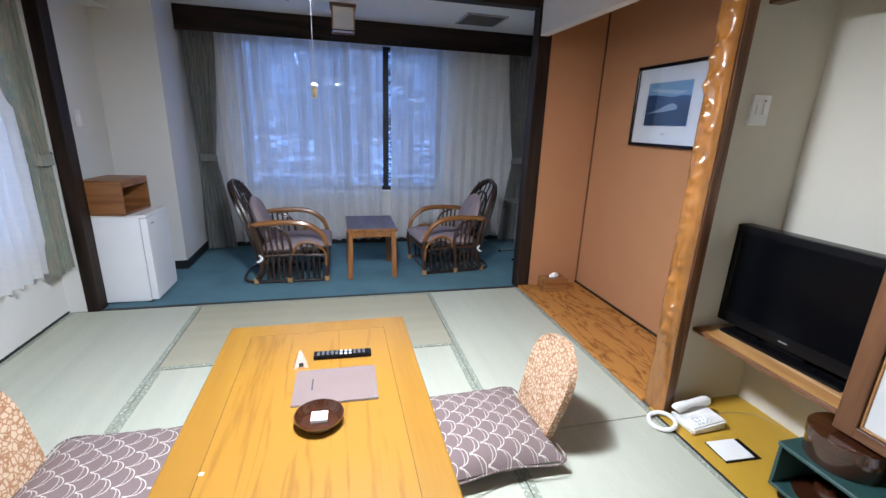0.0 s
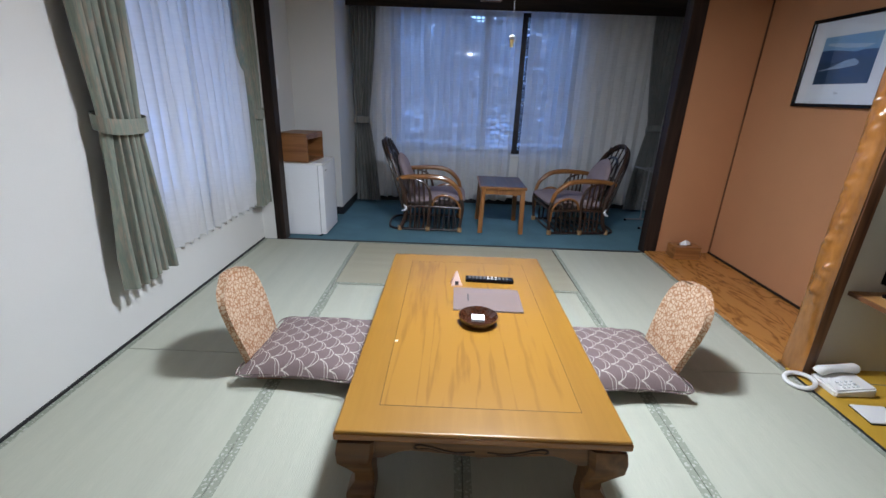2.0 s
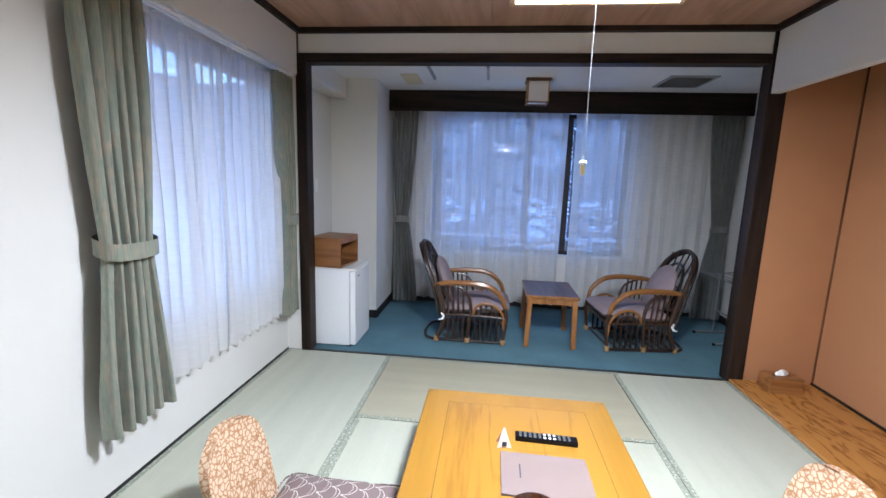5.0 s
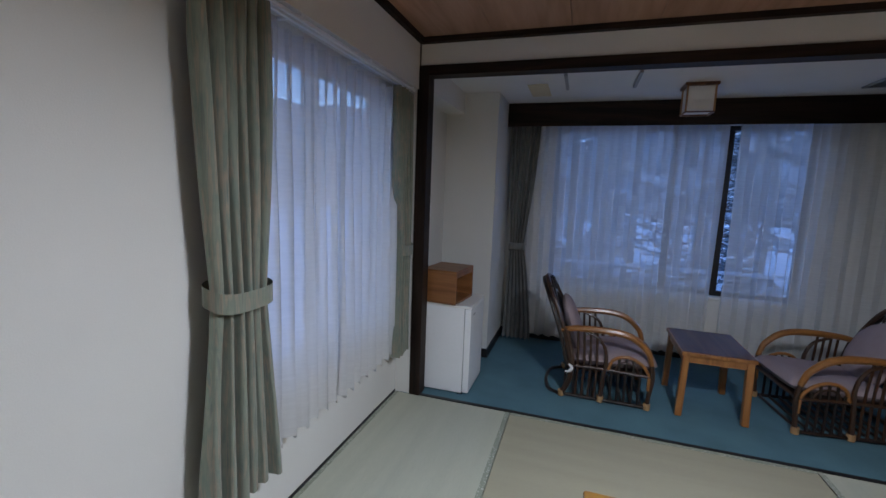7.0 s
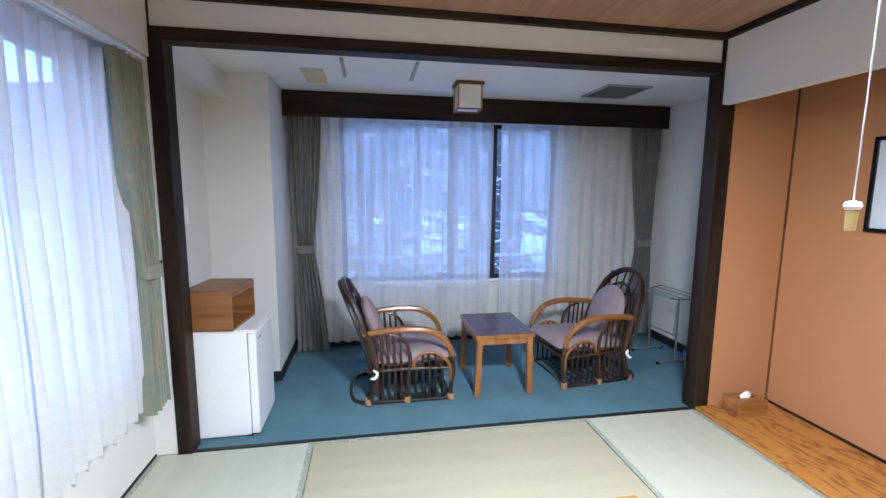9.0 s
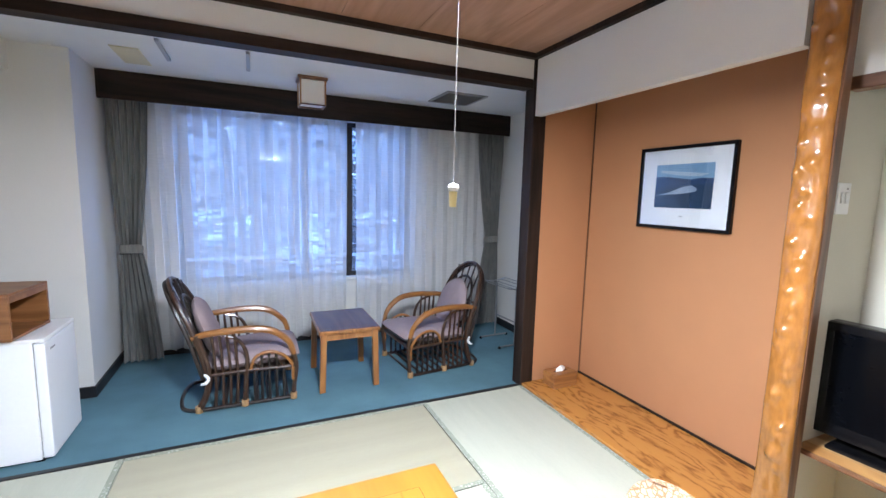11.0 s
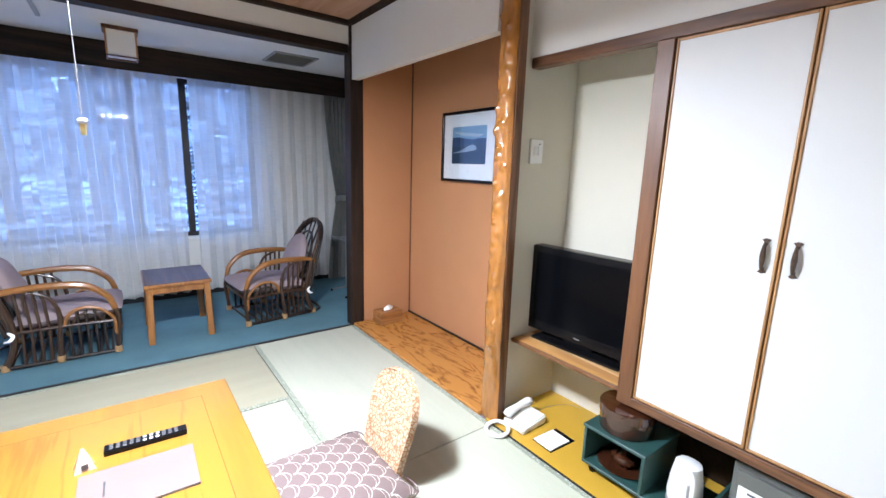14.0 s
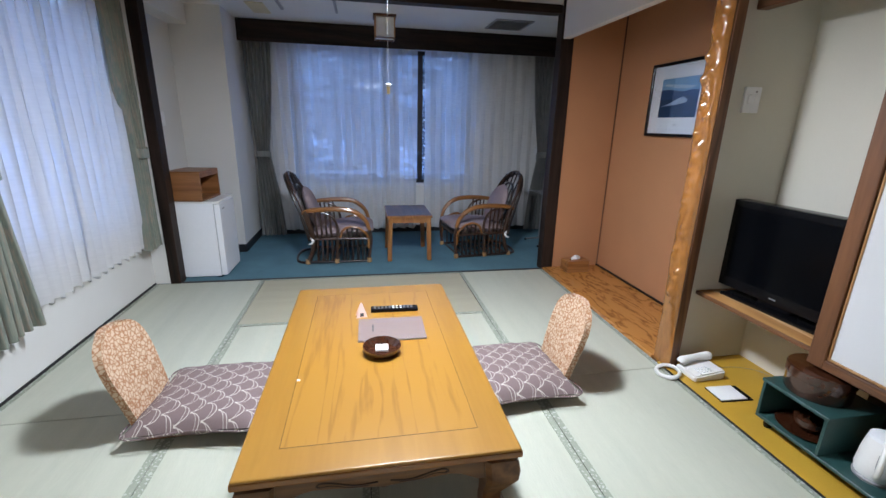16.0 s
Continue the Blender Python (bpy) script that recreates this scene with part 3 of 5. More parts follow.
def slab(outline, t, axis="z", bevel=0.0):
    """Flat shape cut from a board: (u, v) outline, thickness t along the axis."""
    bm = bmesh.new()
    put = {"z": lambda u, v, w: (u, v, w), "x": lambda u, v, w: (w, u, v), "y": lambda u, v, w: (u, w, v)}[axis]
    lo, hi = [bm.verts.new(put(u, v, 0)) for u, v in outline], [bm.verts.new(put(u, v, t)) for u, v in outline]
    bm.faces.new(lo[::-1])
    bm.faces.new(hi)
    n = len(outline)
    for i in range(n):
        bm.faces.new((lo[i], lo[(i + 1) % n], hi[(i + 1) % n], hi[i]))
    bmesh.ops.recalc_face_normals(bm, faces=bm.faces)
    if bevel:
        es = [e for e in bm.edges if e.is_manifold and e.calc_face_angle(0) > 0.8]
        bmesh.ops.bevel(bm, geom=es, offset=bevel, segments=2, affect="EDGES")
    return bm


def cloth_sheet(span, z0, z1, folds, depth, along="x", seed=0, nv=26, hem=0.0, sharp=False):
    """Hanging pleated cloth. span(f) gives both side edges at the height share f (0 bottom, 1 top)."""
    bm = bmesh.new()
    nu = int(folds * (18 if sharp else 10))
    rnd = random.Random(seed)
    ph = [rnd.uniform(-0.5, 0.5) for _ in range(int(folds) + 3)]
    am = [rnd.uniform(0.55, 1.25) for _ in range(int(folds) + 3)]
    rows = []
    for j in range(nv + 1):
        f = j / nv
        a, b = span(f)
        row = []
        for i in range(nu + 1):
            s = i / nu * folds
            k = int(s)
            mixed = am[k] * (1 - (s - k)) + am[k + 1] * (s - k)
            off = depth * mixed * math.sin(2 * math.pi * s + 0.35 * math.sin(3 * f + ph[k]))
            if sharp:
                w = s + 0.06 * math.sin(4 * f + ph[k])
                off = depth * mixed * (2 * abs(math.sin(math.pi * w)) ** 0.55 - 1.2)
            off *= 0.75 + 0.35 * (1 - f)
            off += 0.15 * depth * math.sin(5 * s + 7 * f)
            u = a + (b - a) * (i / nu + 0.012 * math.sin(2 * math.pi * s * 2 + 2 * f))
            z = z0 + (z1 - z0) * f
            if hem and j == 0:
                z += hem * math.sin(2 * math.pi * s + 1.3) * mixed
            row.append(bm.verts.new((u, off, z) if along == "x" else (off, u, z)))
        rows.append(row)
    for A, B in zip(rows, rows[1:]):
        for i in range(nu):
            bm.faces.new((A[i], A[i + 1], B[i + 1], B[i]))
    return bm


def tied(full, tie, flare, f_tie):
    """Edges of a curtain drawn together at the tie: each is (low side, high side)."""
    def span(f):
        if f >= f_tie:
            u = (f - f_tie) / (1 - f_tie)
            u = 1 - (1 - u) ** 1.7
            A, B = tie, full
        else:
            u = 1 - f / f_tie
            u = 1 - (1 - u) ** 1.5
            A, B = tie, flare
        return A[0] + (B[0] - A[0]) * u, A[1] + (B[1] - A[1]) * u
    return span


# ---- windows ----
def window_set(name, along, a0, a1, z0, z1, depth, mullions, label):
    w = tagged(new(name), label, "window", kind="structure")
    put = (lambda u0, u1, d0, d1, p, q: (u0, u1, d0, d1, p, q)) if along == "x" else (lambda u0, u1, d0, d1, p, q: (d0, d1, u0, u1, p, q))
    d0, d1 = depth
    t = 0.045
    part("window_frame", boxes(put(a0, a1, d0, d1, z0, z0 + t), put(a0, a1, d0, d1, z1 - t, z1), put(a0, a0 + t, d0, d1, z0 + t, z1 - t), put(a1 - t, a1, d0, d1, z0 + t, z1 - t), bevel=0.003), ALU, w)
    edges = [a0 + t] + list(mullions) + [a1 - t]
    for mx in mullions:
        part("mullion", boxes(put(mx - 0.03, mx + 0.03, d0 - 0.005, d1 + 0.005, z0 + t, z1 - t), bevel=0.003), ALU, w)
    for e0, e1 in zip(edges, edges[1:]):
        p0, p1 = e0 + (0.03 if e0 in mullions else 0), e1 - (0.03 if e1 in mullions else 0)
        dm = (d0 + d1) / 2
        g = part("pane", boxes(put(p0, p1, dm - 0.002, dm + 0.002, z0 + t, z1 - t)), GLASS, w)
        g.visible_shadow = False
    return w


window_set("window_1", "y", -1.50, -0.25, 0.62, 2.12, (-0.11, -0.06), (-0.93,), "dark aluminium sliding window behind a net curtain")
window_set("window_2", "x", 0.965, 3.14, 0.63, 2.2, (1.73, 1.78), (2.05, 2.485), "wide dark aluminium veranda window")
structure("window_sill", boxes((0.92, 3.19, 1.655, 1.73, 0.60, 0.632), bevel=0.004), PLASTER, "painted veranda window sill", "sill")


# ---- curtains ----
def curtain(name, m, bm, mat, label, group, tie=None):
    c = thing(name, m, label, "curtain", group)
    part("cloth", bm, mat, c, smooth=True)
    if tie:
        part("tieback", tie, mat, c, "flat cloth tieback")
    return c


def band(u0, u1, z, along, r=0.05):
    """Flat cloth belt round the gathered curtain."""
    bm = bmesh.new()
    n = 24
    c, h = (u0 + u1) / 2, (u1 - u0) / 2 + 0.012
    lo, hi = [], []
    for j in range(n):
        a = 2 * math.pi * j / n
        ca, sa = math.copysign(abs(math.cos(a)) ** 0.6, math.cos(a)), math.copysign(abs(math.sin(a)) ** 0.7, math.sin(a))
        p = (c + h * ca, r * sa)
        drop = 0.018 * sa
        for ring, zz in ((lo, z - 0.035 - drop), (hi, z + 0.035 - drop)):
            ring.append(bm.verts.new((p[0], p[1], zz) if along == "x" else (p[1], p[0], zz)))
    for j in range(n):
        bm.faces.new((lo[j], lo[(j + 1) % n], hi[(j + 1) % n], hi[j]))
    return bm


# side window: curtains stand 0.09 m off the wall
curtain("drape", pose(0.105, 0, 0), cloth_sheet(tied((-1.80, -1.46), (-1.755, -1.515), (-1.82, -1.45), 0.43), 0.335, 2.165, 6, 0.048, "y", 1, sharp=True), DRAPE, "green-grey striped drape tied back, its long end near the entrance", "drapes", band(-1.755, -1.515, 1.13, "y", 0.07))
curtain("drape", pose(0.095, 0, 0), cloth_sheet(tied((-0.30, -0.02), (-0.20, -0.04), (-0.24, -0.02), 0.42), 0.36, 2.165, 5, 0.038, "y", 2, sharp=True), DRAPE, "green-grey striped drape tied back beside the dark post", "drapes", band(-0.20, -0.04, 1.12, "y", 0.05))
for k, (a, b) in enumerate(((-1.58, -0.88), (-0.90, -0.16))):
    curtain("net_curtain", pose(0.055, 0, 0), cloth_sheet(lambda f: (a, b), 0.372, 2.14, 8, 0.034, "y", 5 + k, hem=0.012), SHEER_SIDE, "white net curtain hanging short of the floor", "net curtains")
rail = thing("curtain_rail", pose(0.075, -0.98, 2.175), "white curtain rail under the soffit", "curtain rail")
part("track", boxes((-0.008, 0.008, -0.98, 0.94, 0.0, 0.014), (0.028, 0.044, -0.98, 0.94, 0.0, 0.014), bevel=0.002), WHITE_PAINT, rail)
for i in range(4):
    part("bracket", boxes((-0.075, 0.044, -0.9 + i * 0.6 - 0.008, -0.9 + i * 0.6 + 0.008, 0.012, 0.024)), WHITE_PAINT, rail)

# veranda window
curtain("drape", pose(0, 1.50, 0), cloth_sheet(tied((0.53, 0.82), (0.58, 0.72), (0.56, 0.84), 0.43), 0.03, 2.32, 6, 0.034, "x", 11, sharp=True), DRAPE_GREY, "grey-green floor-length drape tied back beside the boxed column", "drapes", band(0.58, 0.72, 0.98, "x", 0.055))
curtain("drape", pose(0, 1.50, 0), cloth_sheet(tied((3.84, 4.15), (3.98, 4.12), (3.86, 4.15), 0.43), 0.03, 2.32, 6, 0.034, "x", 12, sharp=True), DRAPE_GREY, "grey-green floor-length drape tied back beside the side wall", "drapes", band(3.98, 4.12, 1.0, "x", 0.055))
for k, (a, b, fl) in enumerate(((0.72, 2.415, 15), (2.515, 4.02, 12))):
    curtain("net_curtain", pose(0, 1.585, 0), cloth_sheet(lambda f: (a, b), 0.07, 2.32, fl, 0.030, "x", 15 + k, hem=0.006), SHEER, "white net curtain reaching the skirting, half drawn", "net curtains")
vr = thing("curtain_rail", pose(2.34, 1.54, 2.315), "white double curtain rail behind the valance", "curtain rail")
part("track", boxes((-1.8, 1.8, -0.05, -0.035, 0, 0.015), (-1.8, 1.8, 0.04, 0.055, 0, 0.015)), WHITE_PAINT, vr)

# ---- pendant lamp ----
CORDGREY = material("cotton_cord", (0.45, 0.45, 0.46), 0.9, var=0.05, bump=0.0)
LAMPLIGHT = glow("lamp_diffuser", (0.868, 0.95, 1.10), 24)
TUBELIGHT = glow("lamp_tube_light", (0.868, 0.95, 1.10), 520)
LAMPWOOD = grain_material("lamp_wood", (0.42, 0.26, 0.13), (0.58, 0.40, 0.22), 0.4, "x", 12)
lamp = thing("pendant_lamp", pose(1.955, -1.93, 2.055), "square wooden pendant lamp with white diffuser, lit", "lamp")
h = 0.29
for x0, x1, y0, y1 in ((-h, h, -h, -h + 0.02), (-h, h, h - 0.02, h), (-h, -h + 0.02, -h + 0.02, h - 0.02), (h - 0.02, h, -h + 0.02, h - 0.02)):
    part("frame_bar", boxes((x0, x1, y0, y1, 0.0, 0.035), bevel=0.003), LAMPWOOD, lamp)
    part("frame_bar", boxes((x0, x1, y0, y1, 0.12, 0.15), bevel=0.003), LAMPWOOD, lamp)
part("diffuser", boxes((-h + 0.02, h - 0.02, -h + 0.02, h - 0.02, 0.003, 0.012)), LAMPLIGHT, lamp, "glowing white acrylic bottom")
part("tube_cover", lathe([(0, -0.004), (0.112, -0.004), (0.12, 0.0), (0.12, 0.0028), (0, 0.0028)], 40), TUBELIGHT, lamp, "brightest round cover over the tube")
side = glow("lamp_side", (0.868, 0.95, 1.10), 2.5)
part("side_shade", boxes((-h + 0.006, h - 0.006, -h + 0.006, -h + 0.012, 0.035, 0.12), (-h + 0.006, h - 0.006, h - 0.012, h - 0.006, 0.035, 0.12), (-h + 0.006, -h + 0.012, -h + 0.012, h - 0.012, 0.035, 0.12), (h - 0.012, h - 0.006, -h + 0.012, h - 0.012, 0.035, 0.12)), side, lamp, "glowing white paper sides")
part("top_plate", boxes((-h + 0.02, h - 0.02, -h + 0.02, h - 0.02, 0.13, 0.145)), WHITE_PAINT, lamp)
part("hanger", rod([(0, 0, 0.145), (0, 0, 0.44)], 0.006), WHITE_PLASTIC, lamp)
part("ceiling_cap", lathe([(0, 0.44), (0.05, 0.44), (0.055, 0.455), (0.055, 0.47), (0, 0.47)]), WHITE_PLASTIC, lamp)
part("pull_cord", rod([(-0.08, -0.13, 0.008), (-0.08, -0.13, -0.2), (-0.08, -0.13, -0.545)], 0.0009, n=6), CORDGREY, lamp, "thin white pull cord")
GLOWPLUG = material("yellowed_plastic", (0.78, 0.62, 0.28), 0.4, var=0.05, bump=0.0)
part("cord_bead", lathe([(0, -0.557), (0.008, -0.556), (0.010, -0.551), (0.008, -0.546), (0, -0.544)], 16), WHITE_PLASTIC, lamp, smooth=True, m=pose(-0.08, -0.13, 0))
part("cord_pull", lathe([(0, -0.584), (0.0055, -0.584), (0.006, -0.581), (0.0072, -0.558), (0, -0.557)], 16), GLOWPLUG, lamp, "yellowed plastic pull", smooth=True, m=pose(-0.08, -0.13, 0))

# ---- low table ----
table = thing("low_table", pose(1.810, -1.895, 0), "low honey-coloured wooden table with scratched, glossy top", "table")
TX, TY, TZ = 0.463, 0.783, 0.320
frame_w = 0.125


def top_rail(x0, x1, y0, y1):
    return boxes((x0, x1, y0, y1, TZ - 0.036, TZ), bevel=0.008, seg=3)


EDGEMOULD = grain_material("table_edge_wood", (0.20, 0.075, 0.015), (0.31, 0.13, 0.028), 0.25, "x", 12, coat=0.6)
bm = top_rail(-TX, TX, -TY, TY)
part("tabletop", bm, TABLETOP, table)
for x0, x1, y0, y1 in ((-TX - 0.003, TX + 0.003, -TY - 0.003, -TY + 0.01), (-TX - 0.003, TX + 0.003, TY - 0.01, TY + 0.003), (-TX - 0.003, -TX + 0.01, -TY + 0.01, TY - 0.01), (TX - 0.01, TX + 0.003, -TY + 0.01, TY - 0.01)):
    part("edge_moulding", boxes((x0, x1, y0, y1, TZ - 0.034, TZ - 0.009), bevel=0.005, seg=2), EDGEMOULD, table, "darker rounded edge")
PANEL = grain_material("honey_panel", (0.255, 0.115, 0.016), (0.335, 0.164, 0.023), 0.34, "y", 12, pull=0.085, coat=0.18, contrast=(0.24, 0.42))
px, py = TX - frame_w, TY - frame_w
part("inset_panel", boxes((-px, px, -py, py, TZ - 0.004, TZ + 0.0006)), PANEL, table, "grained inset panel")
for x0, x1, y0, y1 in ((-px - 0.002, -px, -py, py), (px, px + 0.002, -py, py), (-px - 0.002, px + 0.002, -py - 0.002, -py), (-px - 0.002, px + 0.002, py, py + 0.002)):
    part("groove", boxes((x0, x1, y0, y1, TZ - 0.003, TZ + 0.0003)), CARVED, table)
part("under_moulding", boxes((-TX + 0.022, TX - 0.022, -TY + 0.022, TY - 0.022, TZ - 0.052, TZ - 0.036), bevel=0.006, seg=2), APRON, table)


def apron_outline(half):
    pts = [(-half, 0.0), (-half, -0.075), (-half + 0.10, -0.075)]
    for i in range(9):
        a = i / 8
        pts.append((-half + 0.10 + 0.10 * a, -0.075 + 0.035 * math.sin(a * math.pi / 2)))
    pts += [(-0.03, -0.055), (0.0, -0.06), (0.03, -0.055)]
    for i in range(9):
        a = 1 - i / 8
        pts.append((half - 0.10 - 0.10 * a, -0.075 + 0.035 * math.sin(a * math.pi / 2)))
    pts += [(half - 0.10, -0.075), (half, -0.075), (half, 0.0)]
    return pts


for sy in (-1, 1):
    a = part("apron", slab(apron_outline(TX - 0.045), 0.02, "y"), APRON, table, m=pose(0, sy * (TY - 0.036) - 0.01, TZ - 0.052))
    for sx in (-1, 1):
        part("carving", rod([(sx * 0.02, 0, -0.036), (sx * 0.09, 0, -0.040), (sx * 0.16, 0, -0.022), (sx * 0.20, 0, -0.016), (sx * 0.215, 0, -0.026), (sx * 0.205, 0, -0.032)], 0.0035, n=6), CARVED, a, m=pose(0, 0.0 if sy < 0 else 0.02, 0))
        part("carving", rod([(sx * 0.05, 0, -0.046), (sx * 0.11, 0, -0.046), (sx * 0.17, 0, -0.030), (sx * 0.205, 0, -0.033)], 0.0018, n=6), CARVED, a, m=pose(0, 0.0 if sy < 0 else 0.02, 0))
for sx in (-1, 1):
    part("apron", slab(apron_outline(TY - 0.045), 0.02, "x"), APRON, table, m=pose(sx * (TX - 0.036) - 0.01, 0, TZ - 0.052))


def cabriole():
    """A square leg that bulges at the knee and turns in at the ankle, with a block foot."""
    bm = bmesh.new()
    prof = [(0.245, 0.058, 0.0), (0.21, 0.060, 0.004), (0.17, 0.055, 0.006), (0.13, 0.042, -0.004), (0.09, 0.032, -0.016), (0.06, 0.032, -0.016), (0.045, 0.040, -0.010), (0.03, 0.046, -0.004), (0.0, 0.046, -0.004)]
    rings = []
    for z, r, o in prof:
        rings.append([bm.verts.new((o + r * x, o + r * y, z)) for x, y in ((-1, -1), (-0.8, -1), (0.7, -1), (1, -0.7), (1, 0.8), (1, 1), (0.8, 1), (-0.8, 1), (-1, 0.8), (-1, -0.8))])
    for A, B in zip(rings, rings[1:]):
        for j in range(10):
            bm.faces.new((A[j], A[(j + 1) % 10], B[(j + 1) % 10], B[j]))
    bm.faces.new(rings[0])
    bm.faces.new(rings[-1][::-1])
    bmesh.ops.recalc_face_normals(bm, faces=bm.faces)
    return bm


for sx, sy, rz in ((1, 1, 0), (-1, 1, 90), (-1, -1, 180), (1, -1, 270)):
    part("leg", cabriole(), APRON, table, smooth=True, m=pose(sx * (TX - 0.064), sy * (TY - 0.064), 0, 0, 0, rz) @ Matrix.Diagonal((1, 1, 1.09, 1)))
part("scratch", boxes((-0.338, -0.324, -0.268, -0.255, TZ - 0.001, TZ + 0.0012), bevel=0.0003), PAPER, table, "pale chip in the varnish")

# things on the table
KEYGREY = material("dark_key_rubber", (0.09, 0.09, 0.095), 0.5, var=0.1, bump=0.0)
remote = thing("remote_control", pose(1.926, -1.508, TZ, 0, 0, -2), "black television remote control on the low table", "remote control")
part("body", boxes((-0.135, 0.135, -0.026, 0.026, 0.0, 0.022), bevel=0.006, seg=2), TVBLACK, remote)
for i in range(11):
    for j in range(3):
        light = 5 <= i <= 7 and j != 1
        part("button", boxes((-0.118 + i * 0.021, -0.106 + i * 0.021, -0.017 + j * 0.013, -0.009 + j * 0.013, 0.021, 0.0245), bevel=0.001), WHITE_PLASTIC if light else KEYGREY, remote)
menu = thing("menu_folder", pose(1.894, -1.748, TZ, 0, 0, -1), "mauve leather-look information folder lying closed", "folder")
part("back_cover", boxes((-0.172, 0.172, -0.125, 0.125, 0.0, 0.003), bevel=0.001), MENU, menu)
part("pages", boxes((-0.168, 0.165, -0.121, 0.121, 0.003, 0.007)), PAPER, menu)
part("front_cover", boxes((-0.172, 0.172, -0.125, 0.125, 0.007, 0.010), bevel=0.001), MENU, menu)
part("title_bar", boxes((-0.10, -0.094, -0.03, 0.05, 0.0098, 0.0105)), INK, menu, "small unreadable title")
tent = thing("tent_card", pose(1.738, -1.566, TZ, 0, 0, 8), "small folded pink and white card standing up", "card")
part("leaf", slab([(-0.032, 0.0), (0.032, 0.0), (0.004, 0.085), (-0.004, 0.085)], 0.0015, "y"), PINKPAPER, tent, m=pose(0, -0.02, 0, -14))
part("leaf", slab([(-0.032, 0.0), (0.032, 0.0), (0.004, 0.085), (-0.004, 0.085)], 0.0015, "y"), PINKPAPER, tent, m=pose(0, 0.02, 0, 14))
part("print", boxes((-0.010, 0.010, -0.0222, -0.0212, 0.010, 0.03)), INK, tent)
ash = thing("ashtray", pose(1.834, -1.976, TZ), "round brown lacquer ashtray with dark rim", "ashtray")
part("bowl", lathe([(0, 0.0), (0.062, 0.0), (0.075, 0.006), (0.088, 0.03), (0.09, 0.040), (0.086, 0.041), (0.080, 0.030), (0.065, 0.012), (0, 0.010)], 40), LACQUER, ash, smooth=True)
mb = thing("matchbox", pose(1.834, -1.971, TZ + 0.0135, 0, 0, -3), "white matchbox lying in the ashtray", "matchbox")
part("sleeve", boxes((-0.03, 0.03, -0.026, 0.026, 0, 0.014), bevel=0.001), PAPER, mb)
part("print", boxes((-0.002, 0.002, -0.024, 0.024, 0.014, 0.0146)), INK, mb)


# ---- floor chairs and cushions ----
def floor_chair(m, label):
    c = thing("floor_chair", m, label, "floor chair", "floor chairs at the low table")
    # local x points to the table; the back leans away from it
    part("seat", slab([(0.0, -0.19), (0.36, -0.19), (0.40, -0.15), (0.40, 0.15), (0.36, 0.19), (0.0, 0.19)], 0.016, "z", 0.004), BOXWOOD, c, "bent plywood seat")
    bm, bb = bmesh.new(), bmesh.new()
    n, k = 30, 16
    for target, o0, o1, grow in ((bm, -0.0005, 0.022, 0.0), (bb, -0.012, -0.0005, 0.0)):
        grid = []
        for i in range(n + 1):
            f = 0.985 * (1 - (1 - i / n) ** 1.6)
            z = 0.010 + (0.462 + grow) * f
            # rounded top and slightly waisted lower part
            half = (0.185 + grow) * (0.86 + 0.14 * min(1, f / 0.55) ** 1.2)
            if f > 0.62:
                e = (f - 0.62) / 0.38
                half *= max(0.0, 1 - e ** 2.7) ** (1 / 2.7)
                half = max(half, 0.012)
            lean = -0.03 - 0.09 * f - 0.03 * f * f
            row = []
            for j in range(k + 1):
                g = 2 * j / k - 1
                bow = -0.028 * (1 - g * g) * f
                row.append((lean + bow, half * g, z))
            grid.append(row)
        vs0 = [[target.verts.new((x + o0, y, zz)) for x, y, zz in r] for r in grid]
        vs1 = [[target.verts.new((x + o1, y, zz)) for x, y, zz in r] for r in grid]
        for i in range(n):
            for j in range(k):
                target.faces.new((vs0[i][j], vs0[i][j + 1], vs0[i + 1][j + 1], vs0[i + 1][j]))
                target.faces.new((vs1[i][j], vs1[i + 1][j], vs1[i + 1][j + 1], vs1[i][j + 1]))
        for i in range(n):
            for j in (0, k):
                target.faces.new((vs0[i][j], vs0[i + 1][j], vs1[i + 1][j], vs1[i][j]))
        for j in range(k):
            target.faces.new((vs0[n][j], vs0[n][j + 1], vs1[n][j + 1], vs1[n][j]))
            target.faces.new((vs0[0][j], vs0[0][j + 1], vs1[0][j + 1], vs1[0][j]))
        bmesh.ops.recalc_face_normals(target, faces=target.faces)
    part("backrest_pad", bm, ZAISU, c, "tan floral padded back", smooth=True)
    part("backrest_shell", bb, ZAISU, c, "tan cloth back cover", smooth=True)
    part("bend", boxes((-0.055, 0.01, -0.155, 0.155, 0.0, 0.018), bevel=0.006, seg=2), BOXWOOD, c)
    return c


floor_chair(pose(0.785, -1.835, 0, 0, 0, 3) @ Matrix.Diagonal((1.0, 1.05, 0.99, 1)), "legless floor chair with tan floral back beside the window wall")
floor_chair(pose(2.77, -1.80, 0, 0, 0, 176) @ Matrix.Diagonal((1.0, 1.05, 0.99, 1)), "legless floor chair with tan floral back beside the alcove")


def floor_cushion(m, label):
    c = thing("floor_cushion", m, label, "cushion", "floor cushions at the low table")
    part("cover", pillow(0.56, 0.535, 0.125, power=3.4), ZABUTON, c, smooth=True)
    part("piping", rod([(-0.277, -0.265, 0.0625), (0.0, -0.249, 0.0625), (0.277, -0.265, 0.0625), (0.261, 0, 0.0625), (0.277, 0.265, 0.0625), (0, 0.249, 0.0625), (-0.277, 0.265, 0.0625), (-0.261, 0, 0.0625)], 0.004, n=6, closed=True), ZABUTON, c)
    return c


